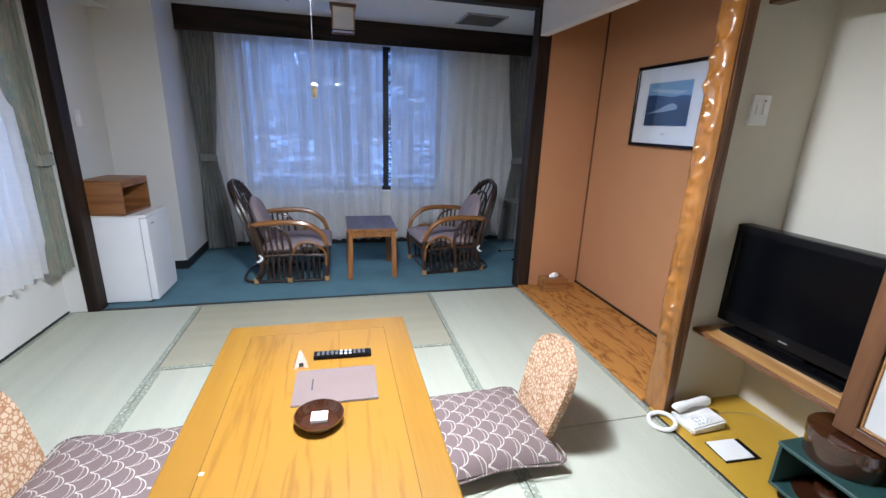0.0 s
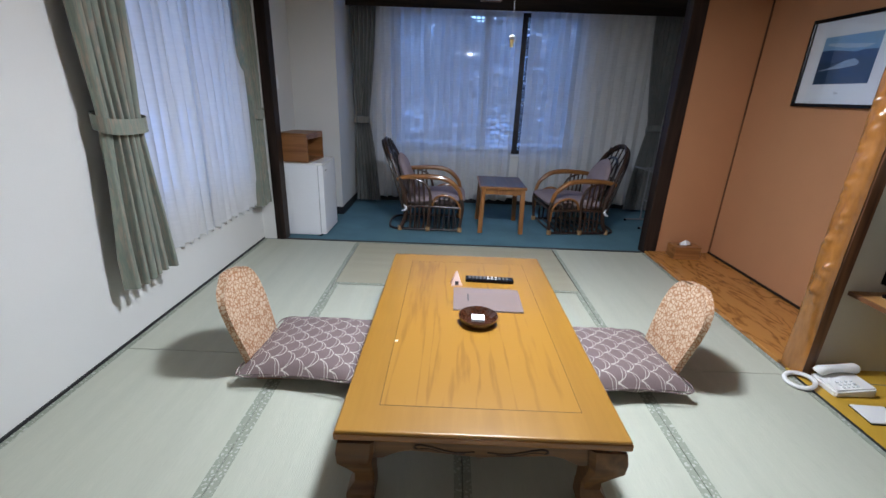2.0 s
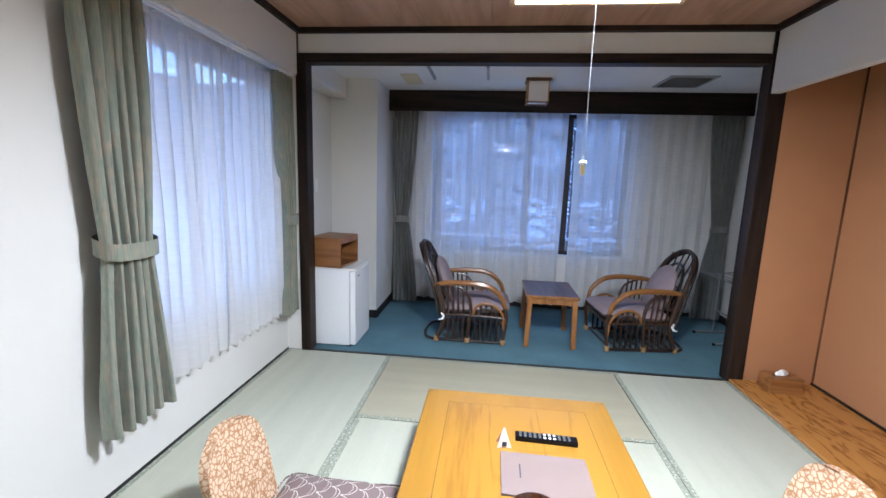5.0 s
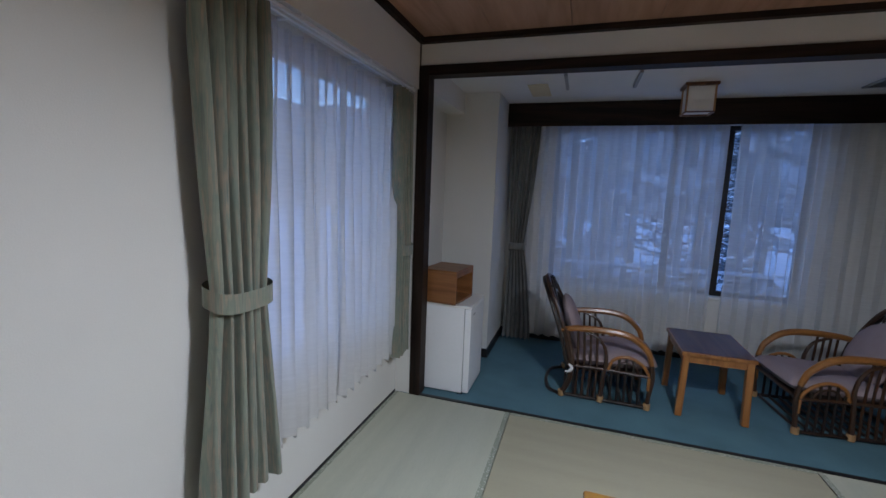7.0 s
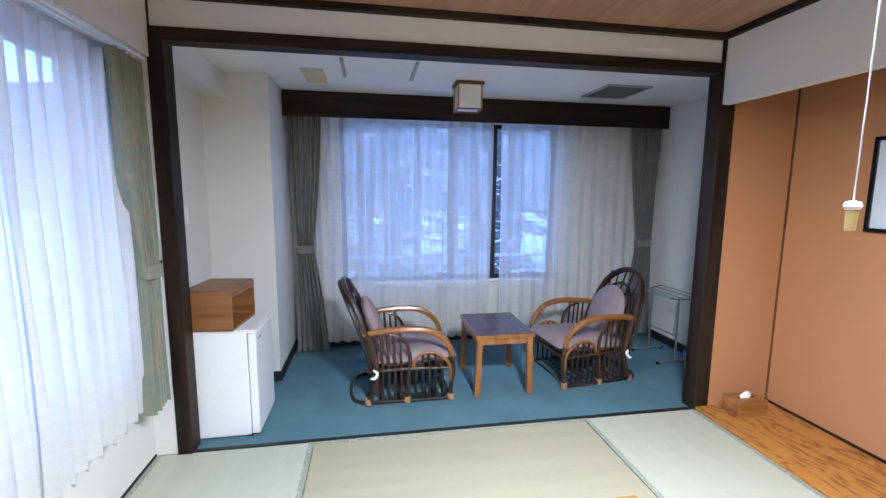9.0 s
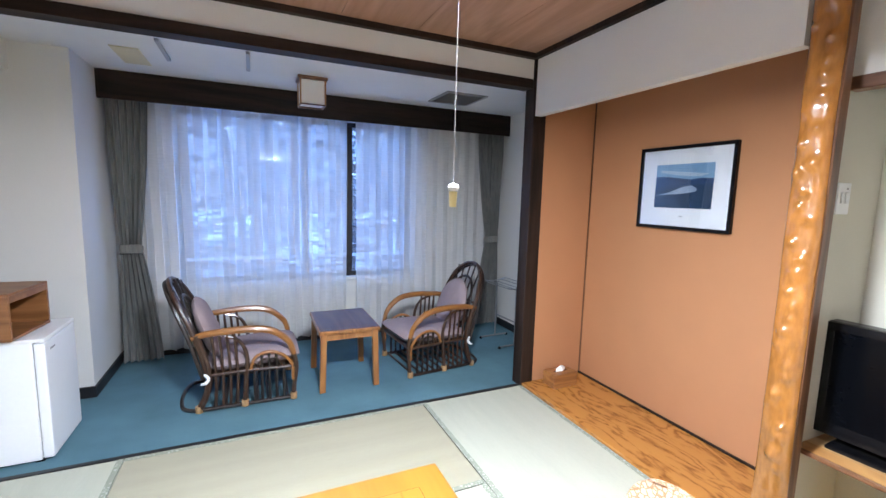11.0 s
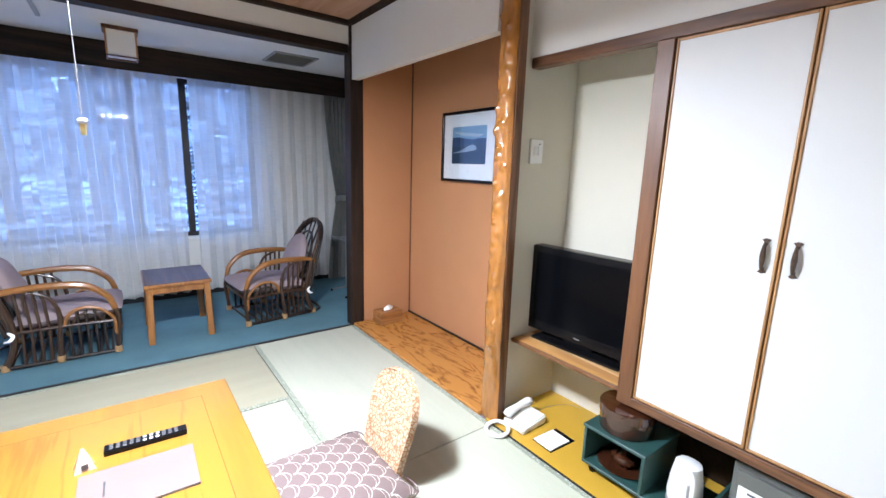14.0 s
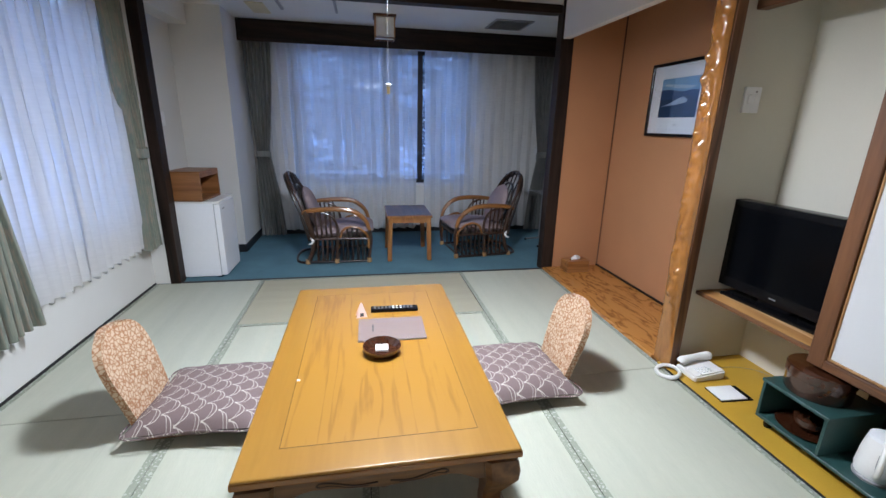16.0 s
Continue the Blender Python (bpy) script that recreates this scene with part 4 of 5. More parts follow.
floor_cushion(pose(1.03, -1.845, 0.014, 0, -2, -4), "mauve floor cushion with cream arcs, lying on its floor chair")
floor_cushion(pose(2.535, -1.84, 0.014, 0, 2, 4), "mauve floor cushion with cream arcs, pushed under the low table")

# ---- alcove pillar, picture, tissue box ----
pillar = thing("alcove_pillar", pose(3.5, -1.775, 0), "lacquered alcove pillar with one knobbly natural face", "pillar")
part("squared_post", boxes((0.028, 0.085, -0.062, 0.062, 0, CEILZ), bevel=0.003), BROWN, pillar, "planed reddish-brown post")
bm = bmesh.new()
rnd = random.Random(4)
knobs = [(0.42 + i * 0.062 + rnd.uniform(-0.015, 0.015), rnd.uniform(-0.035, 0.035), rnd.uniform(0.012, 0.026), rnd.uniform(0.010, 0.019)) for i in range(34)]
nz, ny = 300, 18
grid = []
for i in range(nz + 1):
    z = CEILZ * i / nz
    row = []
    for j in range(ny + 1):
        g = 2 * j / ny - 1
        half = 0.066 - 0.006 * min(1, max(0, (z - 0.25) / 0.5)) + 0.006 * noise.noise(Vector((z * 3, 1.5, 0)))
        y = g * half
        base = max(0.0, 1 - abs(g) ** 2.2) ** 0.5
        d = 0.034 * base * (0.25 + 0.75 * min(1, max(0, (z - 0.2) / 0.3))) + 0.006
        if z > 0.3:
            d += 0.010 * noise.noise(Vector((z * 7, y * 25, 3))) * base
            for kz, ky, kr, kh in knobs:
                q = ((z - kz) / kr) ** 2 + ((y - ky) / kr) ** 2
                if q < 6:
                    d += kh * math.exp(-q)
        row.append(bm.verts.new((0.028 - d, y, z)))
    grid.append(row)
for A, B in zip(grid, grid[1:]):
    for j in range(ny):
        bm.faces.new((A[j + 1], A[j], B[j], B[j + 1]))
bmesh.ops.recalc_face_normals(bm, faces=bm.faces)
part("natural_face", bm, LOG, pillar, "knobbly lacquered amber bark face", smooth=True)

pic = thing("framed_picture", pose(4.075, -0.828, 1.579), "framed lake and mountain picture, white mount, black frame", "picture")
pw, ph = 0.328, 0.268
for y0, y1, z0, z1 in ((-pw, pw, -ph, -ph + 0.022), (-pw, pw, ph - 0.022, ph), (-pw, -pw + 0.022, -ph + 0.022, ph - 0.022), (pw - 0.022, pw, -ph + 0.022, ph - 0.022)):
    part("frame_bar", boxes((-0.016, 0.015, y0, y1, z0, z1), bevel=0.003), TVBLACK, pic)
part("mount", boxes((0.0, 0.006, -pw + 0.022, pw - 0.022, -ph + 0.022, ph - 0.022)), PAPER, pic)
LAKE = [("sky", [(-0.2, 0.14), (-0.2, 0.03), (0.2, 0.03), (0.2, 0.14)], (0.20, 0.36, 0.50)),
        ("cloud", [(-0.17, 0.075), (0.0, 0.09), (0.16, 0.105), (0.17, 0.09), (0.02, 0.066), (-0.12, 0.058)], (0.42, 0.52, 0.58)),
        ("far_hills", [(-0.2, 0.045), (-0.12, 0.05), (-0.05, 0.04), (0.04, 0.052), (0.12, 0.062), (0.2, 0.06), (0.2, -0.03), (-0.2, -0.03)], (0.02, 0.055, 0.13)),
        ("near_hills", [(-0.2, 0.0), (-0.1, 0.01), (0.06, -0.005), (0.2, -0.012), (0.2, -0.14), (-0.2, -0.14)], (0.012, 0.04, 0.085)),
        ("lake", [(0.195, -0.062), (0.09, -0.04), (0.0, -0.005), (-0.06, 0.004), (-0.1, -0.018), (-0.09, -0.036), (0.02, -0.05), (0.12, -0.055)], (0.33, 0.40, 0.47))]
for k, (nm, pts, col) in enumerate(LAKE):
    part(nm, slab([(y, z) for y, z in pts], 0.0006, "x"), material("print_" + nm, col, 0.5, var=0.15, scale=25, bump=0.0), pic, m=pose(-0.0012 - 0.0007 * k, 0, 0.012))
part("signature", boxes((-0.0012, 0.0, -0.012, 0.012, -0.185, -0.178)), GREYPLASTIC, pic)
part("cover_glass", boxes((-0.0095, -0.0085, -pw + 0.022, pw - 0.022, -ph + 0.022, ph - 0.022)), GLASS, pic).visible_shadow = False

tis = thing("tissue_box", pose(3.78, -0.13, 0.02, 0, 0, 2), "brown wooden tissue box on the alcove board", "tissue box")
part("case", boxes((-0.115, 0.115, -0.07, 0.07, 0, 0.095), bevel=0.004), grain_material("tissue_box_wood", (0.22, 0.085, 0.025), (0.38, 0.17, 0.055), 0.4, "x", 12), tis, m=Matrix.Diagonal((1, 1, 1.15, 1)))
part("lid_slot", boxes((-0.06, 0.06, -0.012, 0.012, 0.109, 0.1105)), CARVED, tis)
bm = bmesh.new()
tip = [bm.verts.new(p) for p in ((-0.05, -0.006, 0.096), (0.05, 0.006, 0.096), (0.058, 0.012, 0.112), (0.02, 0.0, 0.138), (-0.01, -0.008, 0.146), (-0.045, 0.004, 0.115), (0.0, 0.03, 0.105), (0.0, -0.028, 0.105))]
for f in ((0, 7, 4, 5), (7, 1, 2, 3), (7, 3, 4), (5, 4, 6, 0), (6, 4, 3, 2), (6, 2, 1)):
    bm.faces.new([tip[i] for i in f])
part("tissue", bm, TISSUE, tis, "pulled-up white tissue", m=pose(0, 0, 0.013))
for x0, x1, y0, y1 in ((4.078, 4.09, -1.71, 0.0),):
    structure("alcove_trim", boxes((x0, x1, y0, y1, 0.02, 0.034)), DARK, "thin dark wooden strip behind the alcove board", "trim")

structure("alcove_corner_batten", boxes((4.081, 4.09, -0.009, 0.0, 0.034, 2.32)), BROWN, "thin brown corner batten in the alcove", "trim")

# ---- niche and closet ----
FX = 3.68
clo = tagged(new("closet_frame"), "brown wooden frame round niche and closet", "frame", kind="structure")
part("head_rail", boxes((FX - 0.008, FX + 0.055, -3.52, -1.79, 1.932, 1.982), bevel=0.003), BROWNY, clo)
part("bottom_rail", boxes((FX - 0.008, FX + 0.055, -3.45, -2.445, 0.396, 0.438), bevel=0.003), BROWNY, clo)
part("divider_post", boxes((FX - 0.010, FX + 0.07, -2.513, -2.445, 0.396, 1.932), bevel=0.003), BROWN, clo)
part("end_post", boxes((FX - 0.010, FX + 0.07, -3.53, -3.39, 0.0, 1.932), bevel=0.003), BROWN, clo)
structure("closet_side_wall", boxes((FX + 0.07, 4.08, -2.50, -2.46, 0.438, 2.3)), NICHE, "beige plaster wall between niche and closet", "wall")
# near-black wood paints the shaded gap below the bottom rail
structure("closet_bottom", boxes((FX + 0.055, 4.08, -3.53, -2.50, 0.404, 0.424)), DARKX, "board under the closet, coloured dark for the shade there", "board")
# no such lining is known: its dark colour supplies the recess shade
structure("recess_back", boxes((4.055, 4.078, -3.53, -2.47, 0.007, 0.404)), DARKX, "added dark sheet standing in for the shade in the recess under the closet", "board")
shelf = thing("niche_shelf", pose(FX, -2.07, 0.422), "pale striped wooden shelf with dark front edge", "shelf")
for i in range(5):
    part("board", boxes((0.006 + 0.0784 * i, 0.006 + 0.0784 * (i + 1) - 0.0008, -0.375, 0.328, 0.020, 0.04)), PALEWOOD if i % 2 else PALEWOOD_WARM, shelf)
part("front_edge", boxes((-0.008, 0.006, -0.375, 0.318, 0.018, 0.039), bevel=0.003), BROWNY, shelf)


def closet_door(y0, y1, hy, label):
    d = thing("closet_door", pose(FX, y0, 0.440), label, "closet door", "closet doors")
    w, hh, e = y1 - y0, 1.490, 0.010
    part("panel", boxes((0.006, 0.024, e, w - e, e, hh - e)), CLOSET, d)
    for a in ((0.0, 0.026, 0.0015, e, 0, hh), (0.0, 0.026, w - e, w - 0.0015, 0, hh), (0.0, 0.026, e, w - e, 0, e), (0.0, 0.026, e, w - e, hh - e, hh)):
        part("edge_strip", boxes(a, bevel=0.002), EDGEWOOD, d)
    yy = hy - y0
    hz = 0.718
    g = part("pull", rod([(-0.004, yy, hz - 0.046), (-0.011, yy, hz - 0.03), (-0.013, yy, hz), (-0.011, yy, hz + 0.03), (-0.004, yy, hz + 0.046)], [0.005, 0.0065, 0.0095, 0.0065, 0.005]), IRON, d, "dark bronze pull", smooth=True)
    for s in (-1, 1):
        part("back_plate", slab([(-0.005, 0.0), (-0.006, s * 0.010), (-0.013, s * 0.019), (0, s * 0.024), (0.013, s * 0.019), (0.006, s * 0.010), (0.005, 0.0)], 0.004, "x"), IRON, g, m=pose(0.001, yy, hz + s * 0.038))
    return d


closet_door(-2.946, -2.515, -2.905, "white closet door with dark bronze pull, closed")
closet_door(-3.388, -2.948, -2.992, "wide white closet door with dark bronze pull, closed")

sw = thing("light_switch", pose(3.765, -1.77, 1.52), "white two-gang wall switch on beige plaster", "switch")
part("plate", boxes((-0.048, 0.048, -0.014, 0.0, -0.064, 0.064), bevel=0.004, seg=2), WHITE_PAINT, sw)
for x in (-0.018, 0.018):
    part("rocker", boxes((x - 0.012, x + 0.012, -0.020, -0.013, -0.02, 0.028), bevel=0.003), WHITE_PAINT, sw)
part("pilot_light", boxes((0.012, 0.022, -0.0165, -0.013, 0.036, 0.044)), GREYPLASTIC, sw)

tv = thing("television", pose(3.862, -2.095, 0.462, 0, 0, 3), "black flat-screen television standing on the niche shelf, off", "television")
part("stand", slab([(-0.075, -0.27), (0.08, -0.27), (0.10, -0.22), (0.10, 0.22), (0.08, 0.27), (-0.075, 0.27)], 0.016, "z", 0.004), TVBLACK, tv)
part("neck", boxes((-0.02, 0.05, -0.09, 0.09, 0.014, 0.09), bevel=0.006), TVBLACK, tv)
part("housing", boxes((-0.028, 0.05, -0.335, 0.335, 0.042, 0.540), bevel=0.010, seg=2), TVBLACK, tv)
part("bezel", boxes((-0.034, -0.026, -0.333, 0.333, 0.044, 0.100), (-0.034, -0.026, -0.333, 0.333, 0.502, 0.538), (-0.034, -0.026, -0.333, -0.30, 0.100, 0.502), (-0.034, -0.026, 0.30, 0.333, 0.100, 0.502), bevel=0.002), TVBLACK, tv)
part("screen", boxes((-0.031, -0.027, -0.30, 0.30, 0.100, 0.502)), SCREEN, tv, "dark switched-off screen")
part("maker_mark", boxes((-0.0352, -0.034, -0.018, 0.018, 0.068, 0.073)), GREYPLASTIC, tv)

# low shelf things under niche and closet
ph_ = thing("telephone", pose(3.655, -1.93, 0.006, 0, 0, -88), "white push-button telephone with coiled cord", "telephone")
bm = slab([(-0.075, -0.10), (0.075, -0.10), (0.075, 0.10), (-0.075, 0.10)], 0.04, "z", 0.008)
for v in bm.verts:
    if v.co.z > 0.02:
        v.co.z += 0.11 * (v.co.y + 0.10) * 0.9 - 0.005
part("body", bm, WHITE_PLASTIC, ph_, smooth=False)
part("handset", rod([(-0.055, -0.09, 0.052), (-0.055, -0.075, 0.066), (-0.055, 0.0, 0.078), (-0.055, 0.08, 0.080), (-0.055, 0.10, 0.072)], [0.024, 0.026, 0.019, 0.026, 0.024], n=10), WHITE_PLASTIC, ph_, smooth=True)
for i in range(3):
    for j in range(4):
        part("key", boxes((0.006 + 0.020 * i, 0.016 + 0.020 * i, -0.05 + 0.022 * j, -0.040 + 0.022 * j, 0.036 + 0.0024 * j + 0.0, 0.0475 + 0.0024 * j), bevel=0.001), WHITE_PAINT, ph_)
coil = [(-0.04 + 0.062 * math.cos(a * math.pi / 5), -0.180 + 0.058 * math.sin(a * math.pi / 5), 0.014 + 0.010 * math.sin(a * math.pi / 5)) for a in range(10)]
bmc = rod(coil, 0.011, n=8, closed=True)
part("coiled_cord", bmc, WHITE_PLASTIC, ph_, "white coiled handset cord", smooth=True)
part("line_cord", rod([(0.0, 0.10, 0.008), (-0.03, 0.16, 0.003), (-0.02, 0.27, 0.003), (0.03, 0.36, 0.003), (0.10, 0.40, 0.003)], 0.0013, n=6), GREYPLASTIC, ph_)
pad = thing("memo_pad", pose(3.665, -2.125, 0.006, 0, 0, -3), "white memo pad on a black board with pen", "memo pad")
part("board", boxes((-0.09, 0.095, -0.068, 0.062, 0, 0.004), bevel=0.001), TVBLACK, pad)
part("paper", boxes((-0.086, 0.062, -0.06, 0.058, 0.004, 0.010)), PAPER, pad)
part("pen", rod([(0.080, -0.055, 0.010), (0.080, 0.045, 0.010)], 0.004), TVBLACK, pad)

tro = thing("tea_trolley", pose(3.60, -2.345, 0.006), "dark green painted tea stand with raised compartment", "tea stand")
D = 0.30
part("bottom_board", boxes((0.0, D, -0.545, 0.0, 0.045, 0.06), bevel=0.002), GREEN, tro)
part("side_panel", boxes((0.0, D, -0.014, 0.0, 0.06, 0.232), bevel=0.002), GREEN, tro)
part("side_panel", boxes((0.0, D, -0.295, -0.281, 0.06, 0.232), bevel=0.002), GREEN, tro)
part("end_panel", boxes((0.0, D, -0.545, -0.531, 0.06, 0.165), bevel=0.002), GREEN, tro)
part("top_board", boxes((-0.004, D, -0.30, 0.005, 0.232, 0.247), bevel=0.002), GREEN, tro)
part("back_panel", boxes((D - 0.01, D, -0.281, -0.014, 0.06, 0.232)), GREEN, tro)
for x, y in ((0.04, -0.04), (0.04, -0.50), (0.26, -0.04), (0.26, -0.50)):
    part("caster", lathe([(0, 0.0), (0.016, 0.002), (0.02, 0.018), (0.016, 0.036), (0.009, 0.045), (0, 0.045)], 14), TVBLACK, tro, smooth=True, m=pose(x, y, 0))
tub = thing("lacquer_tub", pose(3.735, -2.475, 0.253, 0, 0, 0), "round brown lacquered lidded tub on the tea stand", "tub")
part("body", lathe([(0, 0), (0.116, 0), (0.120, 0.005), (0.122, 0.09), (0, 0.09)], 40), LACQUER, tub, smooth=True)
part("lid", lathe([(0, 0.078), (0.124, 0.078), (0.127, 0.081), (0.127, 0.118), (0.122, 0.123), (0.05, 0.128), (0, 0.129)], 40), LACQUER, tub, "glossy lacquered lid", smooth=True)
bowl = thing("lacquer_bowl", pose(3.735, -2.485, 0.066), "brown lacquered tea bowl set inside the stand", "bowl")
part("tray", lathe([(0, 0), (0.11, 0), (0.122, 0.012), (0.118, 0.013), (0.105, 0.004), (0, 0.004)], 36), LACQUER, bowl, smooth=True)
part("pot", lathe([(0, 0.004), (0.045, 0.005), (0.062, 0.03), (0.06, 0.055), (0.04, 0.072), (0.012, 0.078), (0, 0.09)], 30), LACQUER, bowl, smooth=True)
ket = thing("electric_kettle", pose(3.715, -2.765, 0.066, 0, 0, 213) @ Matrix.Diagonal((0.86, 0.86, 0.88, 1)), "white plastic electric kettle on the tea stand", "kettle")
part("base", lathe([(0, 0), (0.075, 0), (0.078, 0.012), (0.07, 0.02), (0, 0.02)], 32), GREYPLASTIC, ket, smooth=True)
part("jug", lathe([(0, 0.02), (0.072, 0.02), (0.078, 0.05), (0.072, 0.13), (0.062, 0.19), (0.058, 0.20), (0, 0.20)], 32), WHITE_PLASTIC, ket, smooth=True)
part("lid", lathe([(0.06, 0.198), (0.058, 0.212), (0.04, 0.222), (0, 0.224)], 32), WHITE_PAINT, ket, smooth=True)
part("spout", boxes((-0.085, -0.05, -0.02, 0.02, 0.165, 0.20), bevel=0.008, seg=2), WHITE_PLASTIC, ket)
part("handle", rod([(0.05, 0, 0.20), (0.105, 0, 0.205), (0.132, 0, 0.165), (0.126, 0, 0.09), (0.078, 0, 0.045)], 0.012), WHITE_PLASTIC, ket, smooth=True)
# grey strip paints the shaded gap behind the handle
part("window_strip", boxes((0.066, 0.0765, -0.010, 0.010, 0.06, 0.15), bevel=0.003), GREYPLASTIC, ket)
part("badge", lathe([(0, 0.0), (0.009, 0.0), (0.009, 0.002), (0, 0.002)], 16), INK, ket, m=pose(0.035, 0.066, 0.155, -90, 0, -28))

safe = thing("safe", pose(3.705, -3.13, 0.006), "small grey steel guest safe with key and notices", "safe")
part("body", boxes((0.02, 0.36, -0.215, 0.215, 0, 0.352), bevel=0.006, seg=2), SAFE, safe)
part("door", boxes((0.0, 0.022, -0.195, 0.20, 0.018, 0.334), bevel=0.005, seg=2), SAFE, safe)
part("lock_plate", boxes((-0.004, 0.002, 0.06, 0.19, 0.06, 0.17), bevel=0.002), WHITE_PLASTIC, safe, "cream lock plate")
part("lock", lathe([(0, 0), (0.022, 0), (0.022, 0.010), (0.014, 0.014), (0, 0.014)], 24), CHROME, safe, "chrome lock", smooth=True, m=pose(-0.004, 0.115, 0.128, 0, -90, 0))
part("key", slab([(-0.003, 0.0), (0.003, 0.0), (0.003, -0.02), (0.010, -0.028), (0.010, -0.045), (-0.010, -0.045), (-0.010, -0.028), (-0.003, -0.02)], 0.002, "x"), BRASS, safe, m=pose(-0.022, 0.115, 0.124))
part("key_tag", slab([(-0.010, 0.0), (0.010, 0.0), (0.012, -0.035), (-0.012, -0.035)], 0.003, "x"), BRASS, safe, m=pose(-0.024, 0.118, 0.085))
n1 = part("notice", boxes((-0.0015, 0.001, 0.045, 0.185, 0.21, 0.275)), PAPER, safe, "white notice")
part("print_line", boxes((-0.0022, -0.0014, 0.075, 0.155, 0.253, 0.262)), INK, n1, "unreadable printed line")
for i in range(2):
    part("print_line", boxes((-0.0022, -0.0014, 0.06, 0.165, 0.232 - 0.012 * i, 0.234 - 0.012 * i)), GREYPLASTIC, n1)
n2 = part("notice", boxes((-0.0015, 0.001, -0.165, -0.06, 0.12, 0.185)), PAPER, safe, "white notice")
part("print_line", boxes((-0.0022, -0.0014, -0.15, -0.08, 0.16, 0.164)), GREYPLASTIC, n2)
part("maker_plate", boxes((-0.003, 0.001, -0.145, -0.075, 0.215, 0.235), bevel=0.001), CHROME, safe)
spray = thing("spray_bottle", pose(3.645, -3.36, 0.006), "white spray bottle beside the safe", "bottle")
part("bottle", lathe([(0, 0), (0.03, 0), (0.032, 0.01), (0.032, 0.16), (0.02, 0.19), (0.013, 0.2), (0, 0.2)], 20), WHITE_PLASTIC, spray, smooth=True)
part("cap", boxes((-0.03, 0.02, -0.012, 0.012, 0.2, 0.235), bevel=0.005), WHITE_PAINT, spray)

# ---- veranda things ----
fri = thing("small_refrigerator", pose(0.352, 0.335, -0.004), "small white refrigerator on the blue carpet", "refrigerator")
part("cabinet", boxes((-0.20, 0.135, -0.21, 0.21, 0.012, 0.688), bevel=0.006, seg=2), WHITE_PAINT, fri)
dr = part("door", boxes((0.140, 0.188, -0.21, 0.21, 0.02, 0.664), bevel=0.008, seg=2), WHITE_PAINT, fri)
part("top_panel", boxes((-0.20, 0.188, -0.212, 0.212, 0.668, 0.69), bevel=0.006, seg=2), WHITE_PLASTIC, fri)
part("gasket", boxes((0.134, 0.141, -0.20, 0.20, 0.03, 0.66)), GREYPLASTIC, fri)
part("kick_plate", boxes((0.10, 0.14, -0.2, 0.2, 0.0, 0.02)), TVBLACK, fri)
part("badge", boxes((0.187, 0.1895, -0.15, -0.09, 0.61, 0.62)), GREYPLASTIC, fri)
for x, y in ((-0.17, -0.18), (-0.17, 0.18)):
    part("foot", lathe([(0, 0), (0.014, 0), (0.014, 0.014), (0, 0.014)], 12), TVBLACK, fri, m=pose(x, y, 0))
cab = thing("open_wooden_box", pose(0.315, 0.305, 0.690, 0, 0, -6), "brown wooden box, open on one side, on the refrigerator", "box")
part("top", boxes((-0.15, 0.13, -0.20, 0.16, 0.235, 0.25), bevel=0.002), BOXWOOD, cab)
part("bottom", boxes((-0.15, 0.13, -0.20, 0.16, 0.0, 0.015), bevel=0.002), BOXWOOD, cab)
part("side", boxes((-0.15, 0.13, -0.20, -0.185, 0.015, 0.235), bevel=0.001), BOXWOOD, cab)
part("side", boxes((-0.15, 0.13, 0.145, 0.16, 0.015, 0.235), bevel=0.001), BOXWOOD, cab)
part("back", boxes((-0.15, -0.14, -0.185, 0.145, 0.015, 0.235)), BOXWOOD, cab)
part("shelf_rail", boxes((0.09, 0.13, -0.185, 0.145, 0.20, 0.235)), BOXWOOD, cab)
vs = thing("light_switch", pose(0.04, 0.52, 1.36), "white wall switch on the veranda wall", "switch")
part("plate", boxes((0.0, 0.009, -0.035, 0.035, -0.06, 0.06), bevel=0.003), WHITE_PLASTIC, vs)
part("rocker", boxes((0.008, 0.014, -0.012, 0.012, -0.025, 0.025), bevel=0.003), WHITE_PAINT, vs)

SIDEWOOD = grain_material("reddish_honey_wood", (0.20, 0.075, 0.018), (0.36, 0.15, 0.042), 0.35, "z", 12, coat=0.3)
st = thing("side_table", pose(2.218, 0.685, -0.004) @ Matrix.Diagonal((1.02, 0.94, 1.04, 1)), "small wooden side table with dark glossy top", "table")
part("top", boxes((-0.225, 0.225, -0.31, 0.31, 0.435, 0.462), bevel=0.006, seg=2), SIDEWOOD, st, "honey wooden edge")
DKTOP = grain_material("dark_table_top", (0.060, 0.026, 0.016), (0.11, 0.052, 0.032), 0.42, "y", 12, coat=0.12, spec=0.35)
part("top_inlay", boxes((-0.215, 0.215, -0.30, 0.30, 0.458, 0.4645), bevel=0.001), DKTOP, st, "dark glossy inlay")
for sx in (-1, 1):
    part("apron", boxes((sx * 0.195 - 0.009, sx * 0.195 + 0.009, -0.25, 0.25, 0.385, 0.435)), SIDEWOOD, st)
    part("apron", boxes((-0.17, 0.17, sx * 0.275 - 0.009, sx * 0.275 + 0.009, 0.385, 0.435)), SIDEWOOD, st)
    for sy in (-1, 1):
        bm = bmesh.new()
        box(bm, sx * 0.19 - 0.022, sx * 0.19 + 0.022, sy * 0.272 - 0.022, sy * 0.272 + 0.022, 0, 0.435, bevel=0.004)
        for v in bm.verts:
            if v.co.z < 0.1:
                v.co.x += 0.012 * sx
        part("leg", bm, SIDEWOOD, st)


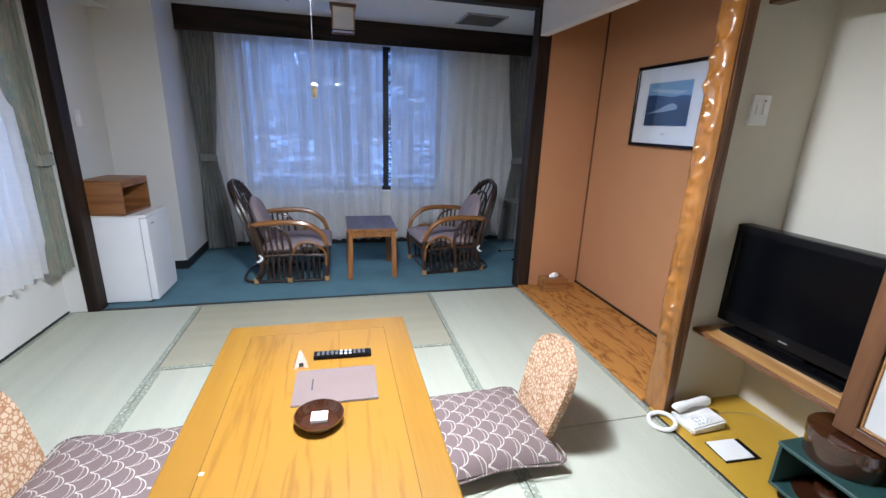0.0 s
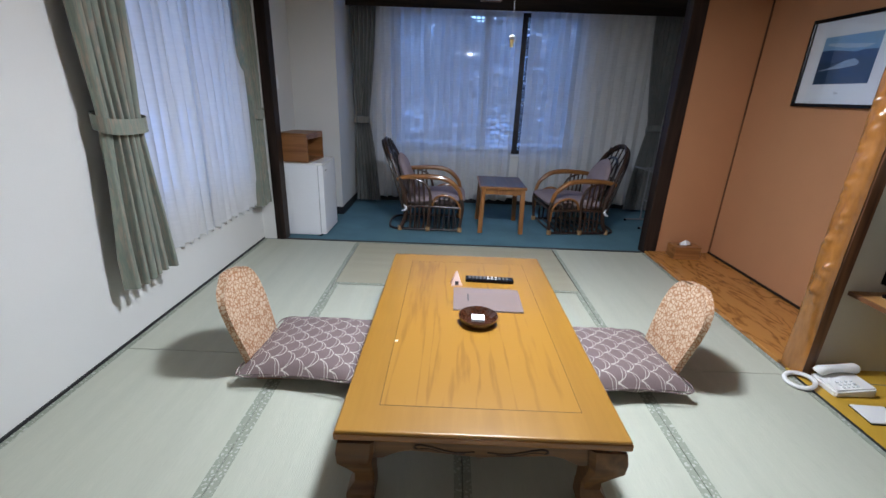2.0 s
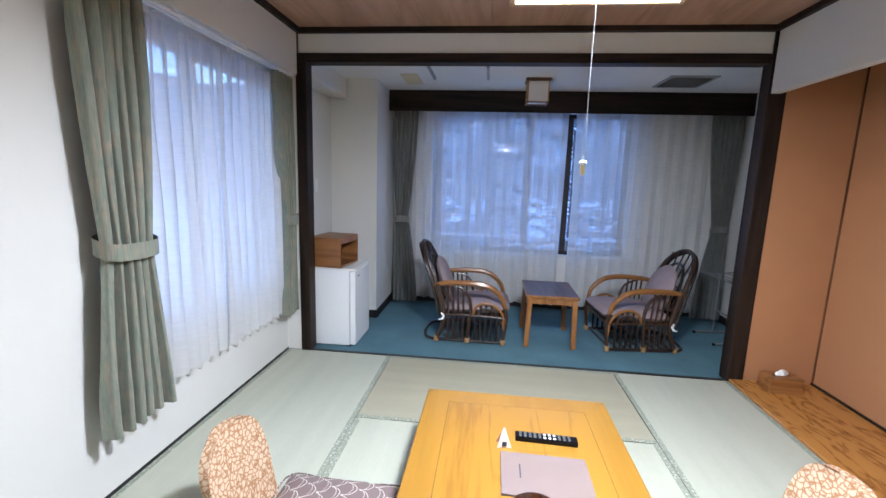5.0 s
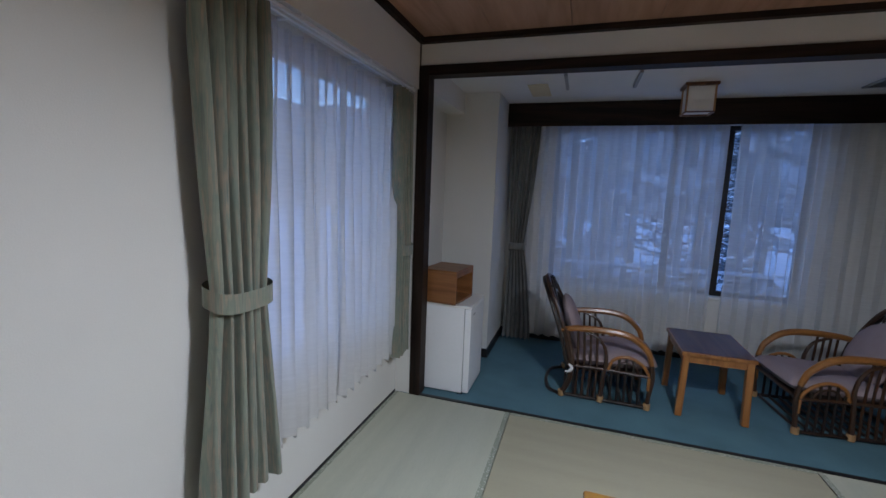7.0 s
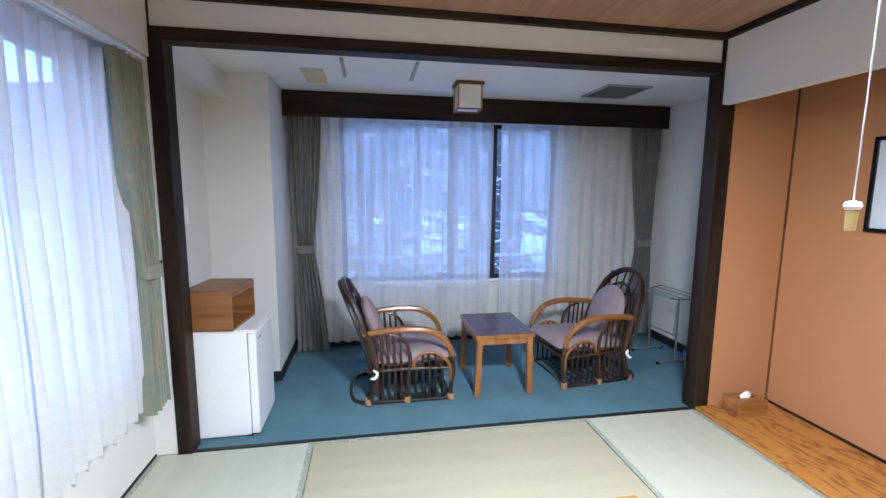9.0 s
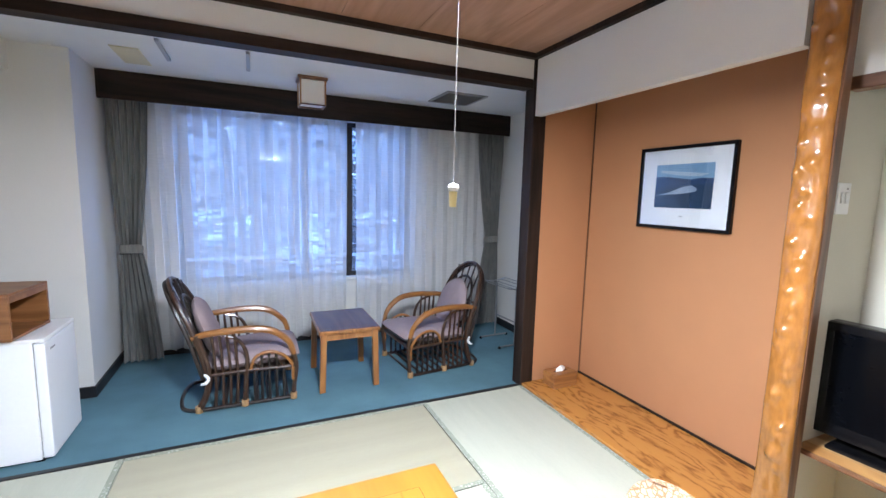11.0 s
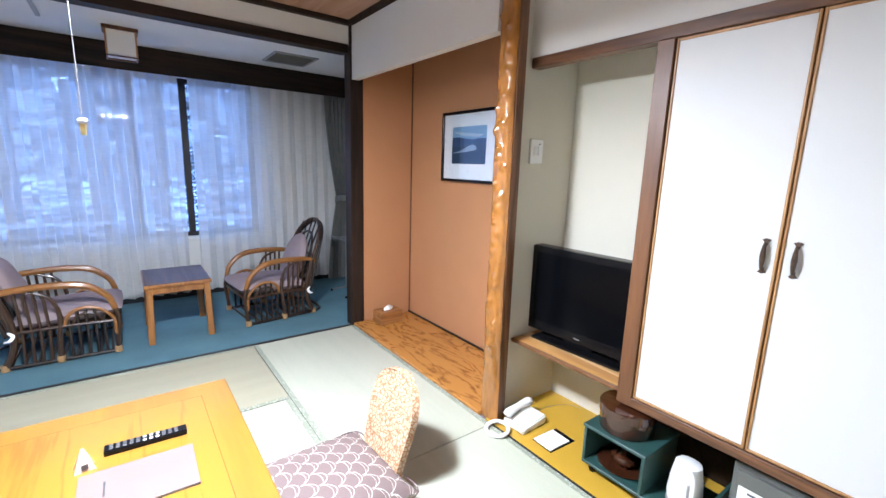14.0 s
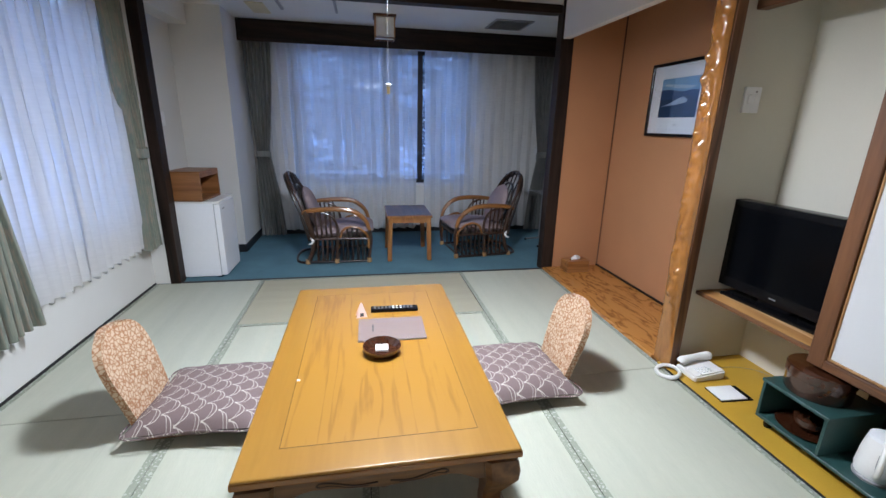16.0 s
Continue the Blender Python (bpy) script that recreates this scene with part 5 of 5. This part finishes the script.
def rattan_chair(m, label):
    """Bent-rattan easy chair; local x points forward."""
    c = thing("rattan_chair", m, label, "chair", "rattan chairs")
    W2 = 0.275
    for s in (-1, 1):
        y = s * W2
        part("front_leg", rod([(0.30, y * 1.0, 0.37), (0.322, y, 0.25), (0.308, y * 0.98, 0.12), (0.30, y * 0.98, 0.02)], 0.016), RATTAN_MID, c, smooth=True)
        part("arm", rod([(-0.33, y * 0.98, 0.52), (-0.22, y, 0.545), (0.0, y * 1.04, 0.555), (0.16, y * 1.04, 0.53), (0.27, y * 1.02, 0.44), (0.308, y, 0.34)], [0.020, 0.023, 0.026, 0.026, 0.022, 0.018], flat=1.0), RATTAN, c, "honey-coloured bent arm", smooth=True)
        part("base_rail", rod([(-0.33, y, 0.022), (0.0, y, 0.02), (0.31, y, 0.02)], 0.013), RATTAN_DARK, c, smooth=True)
        part("rear_leg", rod([(-0.30, y, 0.02), (-0.25, y, 0.14), (-0.24, y, 0.30), (-0.30, y, 0.54)], 0.021), RATTAN_MID, c, smooth=True)
        part("mid_leg", rod([(-0.02, y, 0.02), (-0.01, y, 0.2), (0.0, y, 0.36), (-0.05, y, 0.48), (-0.16, y, 0.53)], [0.017, 0.016, 0.014, 0.012, 0.010]), RATTAN_MID, c, smooth=True)
        part("front_arch", rod([(0.02, y, 0.26), (0.05, y, 0.34), (0.13, y, 0.375), (0.22, y, 0.35), (0.29, y, 0.27), (0.30, y, 0.15)], 0.012), RATTAN, c, smooth=True)
        part("inner_arch", rod([(0.06, y, 0.25), (0.09, y, 0.315), (0.145, y, 0.33), (0.20, y, 0.31), (0.235, y, 0.25)], 0.008), RATTAN_MID, c, smooth=True)
        for i in range(4):
            x = -0.20 + i * 0.045
            part("spindle", rod([(x, y, 0.02), (x + 0.005, y, 0.27), (x - 0.01, y * 1.01, 0.535)], 0.0095, n=6), RATTAN_MID, c)
        for i in range(5):
            x = 0.045 + i * 0.048
            part("spindle", rod([(x, y, 0.02), (x, y, 0.30 if i in (0, 4) else 0.36)], 0.010, n=6), RATTAN_DARK, c)
        part("side_rail", rod([(-0.26, y, 0.255), (0.0, y, 0.26), (0.305, y, 0.25)], 0.012), RATTAN_MID, c, smooth=True)
        for x in (-0.30, -0.02, 0.30):
            part("binding", rod([(x, y, 0.006), (x, y, 0.05)], 0.024, n=10), BIND, c, "pale cane binding")
        part("cushion_tie", rod([(-0.26, y * 1.06, 0.27), (-0.235, y * 1.14, 0.25), (-0.25, y * 1.17, 0.225), (-0.28, y * 1.13, 0.215)], [0.008, 0.012, 0.011, 0.006], n=6), TISSUE, c, "white knotted tie")
    part("base_loop", rod([(-0.30, -W2, 0.015), (-0.40, -0.20, 0.014), (-0.43, 0.0, 0.014), (-0.40, 0.20, 0.014), (-0.30, W2, 0.015)], 0.013), RATTAN_DARK, c, smooth=True)
    for i in range(9):
        x = -0.28 + i * 0.068
        part("base_slat", rod([(x, -W2, 0.018), (x, W2, 0.018)], 0.010, n=6), RATTAN_DARK, c)
    part("front_rail", rod([(0.305, -W2, 0.25), (0.315, 0.0, 0.255), (0.305, W2, 0.25)], 0.014), RATTAN_MID, c, smooth=True)
    part("back_hoop", rod([(-0.24, -W2, 0.24), (-0.31, -W2 * 0.99, 0.52), (-0.40, -0.225, 0.74), (-0.455, -0.12, 0.845), (-0.475, 0.0, 0.875), (-0.455, 0.12, 0.845), (-0.40, 0.225, 0.74), (-0.31, W2 * 0.99, 0.52), (-0.24, W2, 0.24)], 0.017), RATTAN_MID, c, "tall bent back hoop", smooth=True)
    part("outer_hoop", rod([(-0.27, -W2 * 1.03, 0.24), (-0.34, -W2 * 1.02, 0.50), (-0.425, -0.232, 0.72), (-0.48, -0.125, 0.825), (-0.50, 0.0, 0.855), (-0.48, 0.125, 0.825), (-0.425, 0.232, 0.72), (-0.34, W2 * 1.02, 0.50), (-0.27, W2 * 1.03, 0.24)], 0.014), RATTAN_DARK, c, smooth=True)
    part("inner_hoop", rod([(-0.27, -0.19, 0.38), (-0.34, -0.175, 0.60), (-0.39, -0.10, 0.72), (-0.405, 0.0, 0.755), (-0.39, 0.10, 0.72), (-0.34, 0.175, 0.60), (-0.27, 0.19, 0.38)], 0.012), RATTAN_DARK, c, smooth=True)
    for i in range(5):
        y = -0.14 + i * 0.07
        top = 0.875 - 1.9 * y * y
        part("back_spindle", rod([(-0.25, y * 0.9, 0.26), (-0.345, y, 0.58), (-0.45 + abs(y) * 0.12, y * 1.25, top)], 0.008, n=6), RATTAN_DARK, c)
    for z, hw in ((0.42, 0.265), (0.56, 0.262)):
        part("back_rail", rod([(-0.285 if z < 0.5 else -0.325, -hw, z), (-0.31 if z < 0.5 else -0.35, 0, z), (-0.285 if z < 0.5 else -0.325, hw, z)], 0.009, n=6), RATTAN_DARK, c)
    part("seat_base", boxes((-0.24, 0.30, -0.26, 0.26, 0.235, 0.262), bevel=0.006), RATTAN_DARK, c)
    part("seat_cushion", pillow(0.60, 0.52, 0.12, corner=-0.04, power=5.0), MAUVE, c, "mauve seat cushion", smooth=True, m=pose(0.05, 0, 0.255, 0, -3, 0))
    part("back_cushion", pillow(0.50, 0.42, 0.11, power=2.4, oval=True), MAUVE, c, "mauve buttoned back cushion", smooth=True, m=pose(-0.245, 0, 0.505, 0, 70, 0) @ pose(0, 0, -0.055))
    return c


rattan_chair(pose(1.505, 0.685, -0.004, 0, 0, 0), "bent-rattan easy chair with mauve cushions, facing the side table")
rattan_chair(pose(2.985, 0.745, -0.004, 0, 0, 186), "bent-rattan easy chair with mauve cushions, backing onto the drying rack")

cl = thing("ceiling_light", pose(2.02, 0.92, HCEIL) @ Matrix.Diagonal((0.86, 0.9, 0.95, 1)), "boxy white ceiling light with brown frame, unlit", "ceiling light")
part("base_plate", boxes((-0.13, 0.13, -0.11, 0.11, -0.025, 0.0), bevel=0.003), BROWNY, cl)
MILK = material("milky_acrylic", (0.72, 0.70, 0.66), 0.3, var=0.02, bump=0.0)
bm = boxes((-0.105, 0.105, -0.09, 0.09, -0.215, -0.025), bevel=0.01, seg=2)
part("shade", bm, MILK, cl, "milky acrylic box shade")
for sx in (-1, 1):
    for sy in (-1, 1):
        part("corner_strip", boxes((sx * 0.108 - 0.007, sx * 0.108 + 0.007, sy * 0.093 - 0.007, sy * 0.093 + 0.007, -0.22, -0.02)), EDGEWOOD, cl)
part("bottom_frame", boxes((-0.115, 0.115, -0.10, -0.088, -0.227, -0.217), (-0.115, 0.115, 0.088, 0.10, -0.227, -0.217), (-0.115, -0.103, -0.088, 0.088, -0.227, -0.217), (0.103, 0.115, -0.088, 0.088, -0.227, -0.217)), BROWNY, cl)

vent = thing("ceiling_vent", pose(3.31, 0.94, HCEIL), "grey slatted air vent in the veranda ceiling", "vent")
part("frame", boxes((-0.2, 0.2, -0.22, -0.195, -0.012, 0), (-0.2, 0.2, 0.195, 0.22, -0.012, 0), (-0.2, -0.175, -0.195, 0.195, -0.012, 0), (0.175, 0.2, -0.195, 0.195, -0.012, 0), bevel=0.002), GREYPLASTIC, vent)
part("backing", boxes((-0.175, 0.175, -0.195, 0.195, -0.003, 0)), TVBLACK, vent)
for i in range(12):
    part("slat", boxes((-0.175, 0.175, -0.014, 0.014, -0.001, 0.001)), GREYPLASTIC, vent, m=pose(0, -0.178 + i * 0.0324, -0.008, 35, 0, 0))
hatch = thing("ceiling_plate", pose(0.845, 0.92, HCEIL), "yellowed square cover plate on the veranda ceiling", "cover plate")
YEL = material("yellowed_paint", (0.62, 0.54, 0.34), 0.6, var=0.06)
part("plate", boxes((-0.08, 0.08, -0.2, 0.2, -0.008, 0), bevel=0.002), YEL, hatch)
for x in (1.07, 1.565):
    br = thing("ceiling_rail", pose(x, 0.64, HCEIL), "short dark metal rail on the veranda ceiling", "rail")
    part("bar", boxes((-0.012, 0.012, -0.22, 0.22, -0.022, -0.004), bevel=0.002), GREYPLASTIC, br)
    for y in (-0.18, 0.18):
        part("mount", boxes((-0.01, 0.01, y - 0.012, y + 0.012, -0.006, 0)), GREYPLASTIC, br)

rack = thing("drying_rack", pose(3.92, 0.78, -0.004, 0, 0, 4), "folding grey steel clothes drying rack", "drying rack")
for y in (0.0, 0.34):
    part("foot", rod([(-0.15, y, 0.02), (0.18, y, 0.02)], 0.009), STEEL, rack)
    part("upright", rod([(0.03, y, 0.02), (0.03, y, 0.60)], 0.009), STEEL, rack)
    for x in (-0.15, 0.18):
        part("caster", lathe([(0, 0), (0.012, 0.002), (0.014, 0.012), (0.010, 0.024), (0, 0.024)], 10), TVBLACK, rack, m=pose(x, y, 0))
for x in (-0.12, -0.04, 0.05, 0.13, 0.2):
    part("hanging_bar", rod([(x, -0.05, 0.60 + 0.12 * abs(x - 0.03)), (x, 0.42, 0.60 + 0.12 * abs(x - 0.03))], 0.004, n=6), STEEL, rack)
for y in (-0.05, 0.42):
    part("end_bar", rod([(-0.12, y, 0.618), (0.03, y, 0.60), (0.2, y, 0.62)], 0.006, n=6), STEEL, rack)
part("brace", rod([(0.03, 0.0, 0.25), (0.03, 0.34, 0.25)], 0.007, n=6), STEEL, rack)
binn = thing("waste_bin", pose(3.80, 0.33, -0.004), "brown waste bin lined with a blue bag", "waste bin")
part("shell", lathe([(0, 0), (0.085, 0), (0.09, 0.01), (0.105, 0.27), (0.108, 0.28), (0.10, 0.28), (0.088, 0.02), (0, 0.018)], 28), BOXWOOD, binn, smooth=True)
BAG = material("blue_bag", (0.10, 0.25, 0.42), 0.4, var=0.15, scale=20)
part("liner", lathe([(0.099, 0.22), (0.103, 0.29), (0.112, 0.285), (0.112, 0.21)], 28), BAG, binn, "blue plastic liner", smooth=True)

# ---- outside ----
SNOW = material("snow", (0.80, 0.82, 0.86), 0.8, var=0.06, scale=1.5, fine=20, bump=0.5, dist=0.02)
BARK = material("bark", (0.085, 0.075, 0.07), 0.9, var=0.3, scale=8, fine=40, bump=0.6, dist=0.01)
NEEDLE = material("conifer_needles", (0.10, 0.12, 0.13), 0.8, var=0.4, scale=6, fine=30)
bm = bmesh.new()
ng = 40
gv = [[bm.verts.new((-60 + 130 * i / ng, 1.9 + 90 * (j / ng) ** 2, -1.2 + 0.25 * noise.noise(Vector((i * 0.7, j * 0.9, 0))) * min(1, j / 4))) for j in range(ng + 1)] for i in range(ng + 1)]
for i in range(ng):
    for j in range(ng):
        bm.faces.new((gv[i][j], gv[i + 1][j], gv[i + 1][j + 1], gv[i][j + 1]))
g2 = [bm.verts.new(p) for p in ((-60, -60, -1.22), (70, -60, -1.22), (70, 1.9, -1.2), (-60, 1.9, -1.2))]
bm.faces.new(g2)
structure("ground", bm, SNOW, "uneven snow-covered ground outside", "ground")


def conifer(x, y, height, seed, label):
    t = thing("tree", pose(x, y, -1.3), label, "tree", "snowy trees outside")
    rnd = random.Random(seed)
    part("trunk", rod([(0, 0, 0), (0.05, 0.03, height * 0.4), (-0.03, 0.0, height * 0.75), (0, 0, height)], [0.15, 0.12, 0.07, 0.015]), BARK, t, smooth=True)
    limbs, needles, caps = bmesh.new(), bmesh.new(), bmesh.new()
    for i in range(38):
        f = 0.12 + 0.86 * i / 38
        z = height * f
        a = rnd.uniform(0, 2 * math.pi)
        ln = (1 - f) * height * 0.30 + 0.35
        ln *= rnd.uniform(0.6, 1.1)
        dx, dy = math.cos(a), math.sin(a)
        tip = Vector((dx * ln, dy * ln, z - 0.25 * ln + rnd.uniform(-0.1, 0.1)))
        tube(limbs, [(0, 0, z), (dx * ln * 0.5, dy * ln * 0.5, z - 0.05 * ln), tuple(tip)], [0.028, 0.018, 0.005], n=5, steps=2)
        for k in range(26):
            s = rnd.uniform(0.2, 1.0)
            p = Vector((dx * ln * s, dy * ln * s, z - 0.2 * ln * s * s)) + Vector((rnd.gauss(0, 0.10), rnd.gauss(0, 0.10), rnd.gauss(-0.04, 0.06)))
            q = Vector((rnd.gauss(0, 1), rnd.gauss(0, 1), rnd.gauss(0, 0.4))).normalized() * rnd.uniform(0.08, 0.2)
            w = q.cross(Vector((rnd.gauss(0, 1), rnd.gauss(0, 1), 1))).normalized() * 0.03
            tgt = caps if rnd.random() < 0.13 else needles
            up = Vector((0, 0, 0.03)) if tgt is caps else Vector((0, 0, 0))
            tgt.faces.new([tgt.verts.new(v + up) for v in (p - q - w, p + q - w * 0.3, p + q * 1.1 + w * 0.3, p - q + w)])
    part("limbs", limbs, BARK, t)
    tagged(part("needles", needles, NEEDLE, t), kind="stuff")
    tagged(part("snow_caps", caps, SNOW, t), kind="stuff")


for i, (x, y, hh) in enumerate(((0.4, 6.5, 6.5), (2.0, 9.5, 8.0), (3.6, 7.2, 6.0), (5.4, 10.0, 8.5), (-1.4, 10.5, 8.0), (7.5, 8.0, 7.0), (1.2, 13.5, 9.5), (4.6, 14.5, 10.0), (-3.5, 14, 9.0), (9.5, 13, 9.5),
                                (-0.6, 8.2, 7.0), (0.9, 10.8, 8.5), (2.8, 12.0, 9.0), (3.2, 16.0, 10.0), (-2.6, 12.5, 8.5), (6.4, 12.0, 9.0), (1.6, 7.2, 5.0), (4.6, 8.4, 6.0),
                                (-5.0, 0.2, 6.5), (-6.5, -3.2, 7.0), (-9.5, -0.5, 8.5), (-11.0, -5.5, 9.0), (-6.0, -1.5, 7.0), (-8.5, 1.5, 8.0), (-7.5, -5.0, 7.5), (-12.0, -2.5, 9.0))):
    conifer(x, y, hh, 30 + i, "dark conifer with snow on its branches")
# wooded hillside that closes the distance
HILL = material("far_woods", (0.20, 0.22, 0.25), 0.95, var=0.65, scale=0.5, fine=2.2, bump=0.0)
bm = bmesh.new()
ring = []
for i in range(121):
    a = radians(-80 + 290 * i / 120)
    r = 62 + 4 * math.sin(a * 5)
    top = 15 + 4 * noise.noise(Vector((a * 3, 0, 0))) + 2.0 * noise.noise(Vector((a * 30, 4, 0)))
    ring.append((bm.verts.new((2 + r * math.cos(a), r * math.sin(a), -2)), bm.verts.new((2 + (r + 6) * math.cos(a), (r + 6) * math.sin(a), top * 0.6)), bm.verts.new((2 + (r + 14) * math.cos(a), (r + 14) * math.sin(a), top))))
for A, B in zip(ring, ring[1:]):
    bm.faces.new((A[0], B[0], B[1], A[1]))
    bm.faces.new((A[1], B[1], B[2], A[2]))
structure("backdrop", bm, HILL, "dark wooded hillside beyond the garden", "hillside")
fence = thing("garden_fence", pose(2.2, 4.2, -1.25), "white tubular fence standing in the snow", "fence")
for z in (1.15, 1.75):
    part("rail", rod([(-6, 0, z), (6, 0, z)], 0.025, n=8), RAILW, fence)
for i in range(7):
    part("post", rod([(-6 + 2 * i, 0, -0.2), (-6 + 2 * i, 0, 1.8)], 0.03, n=8), RAILW, fence)
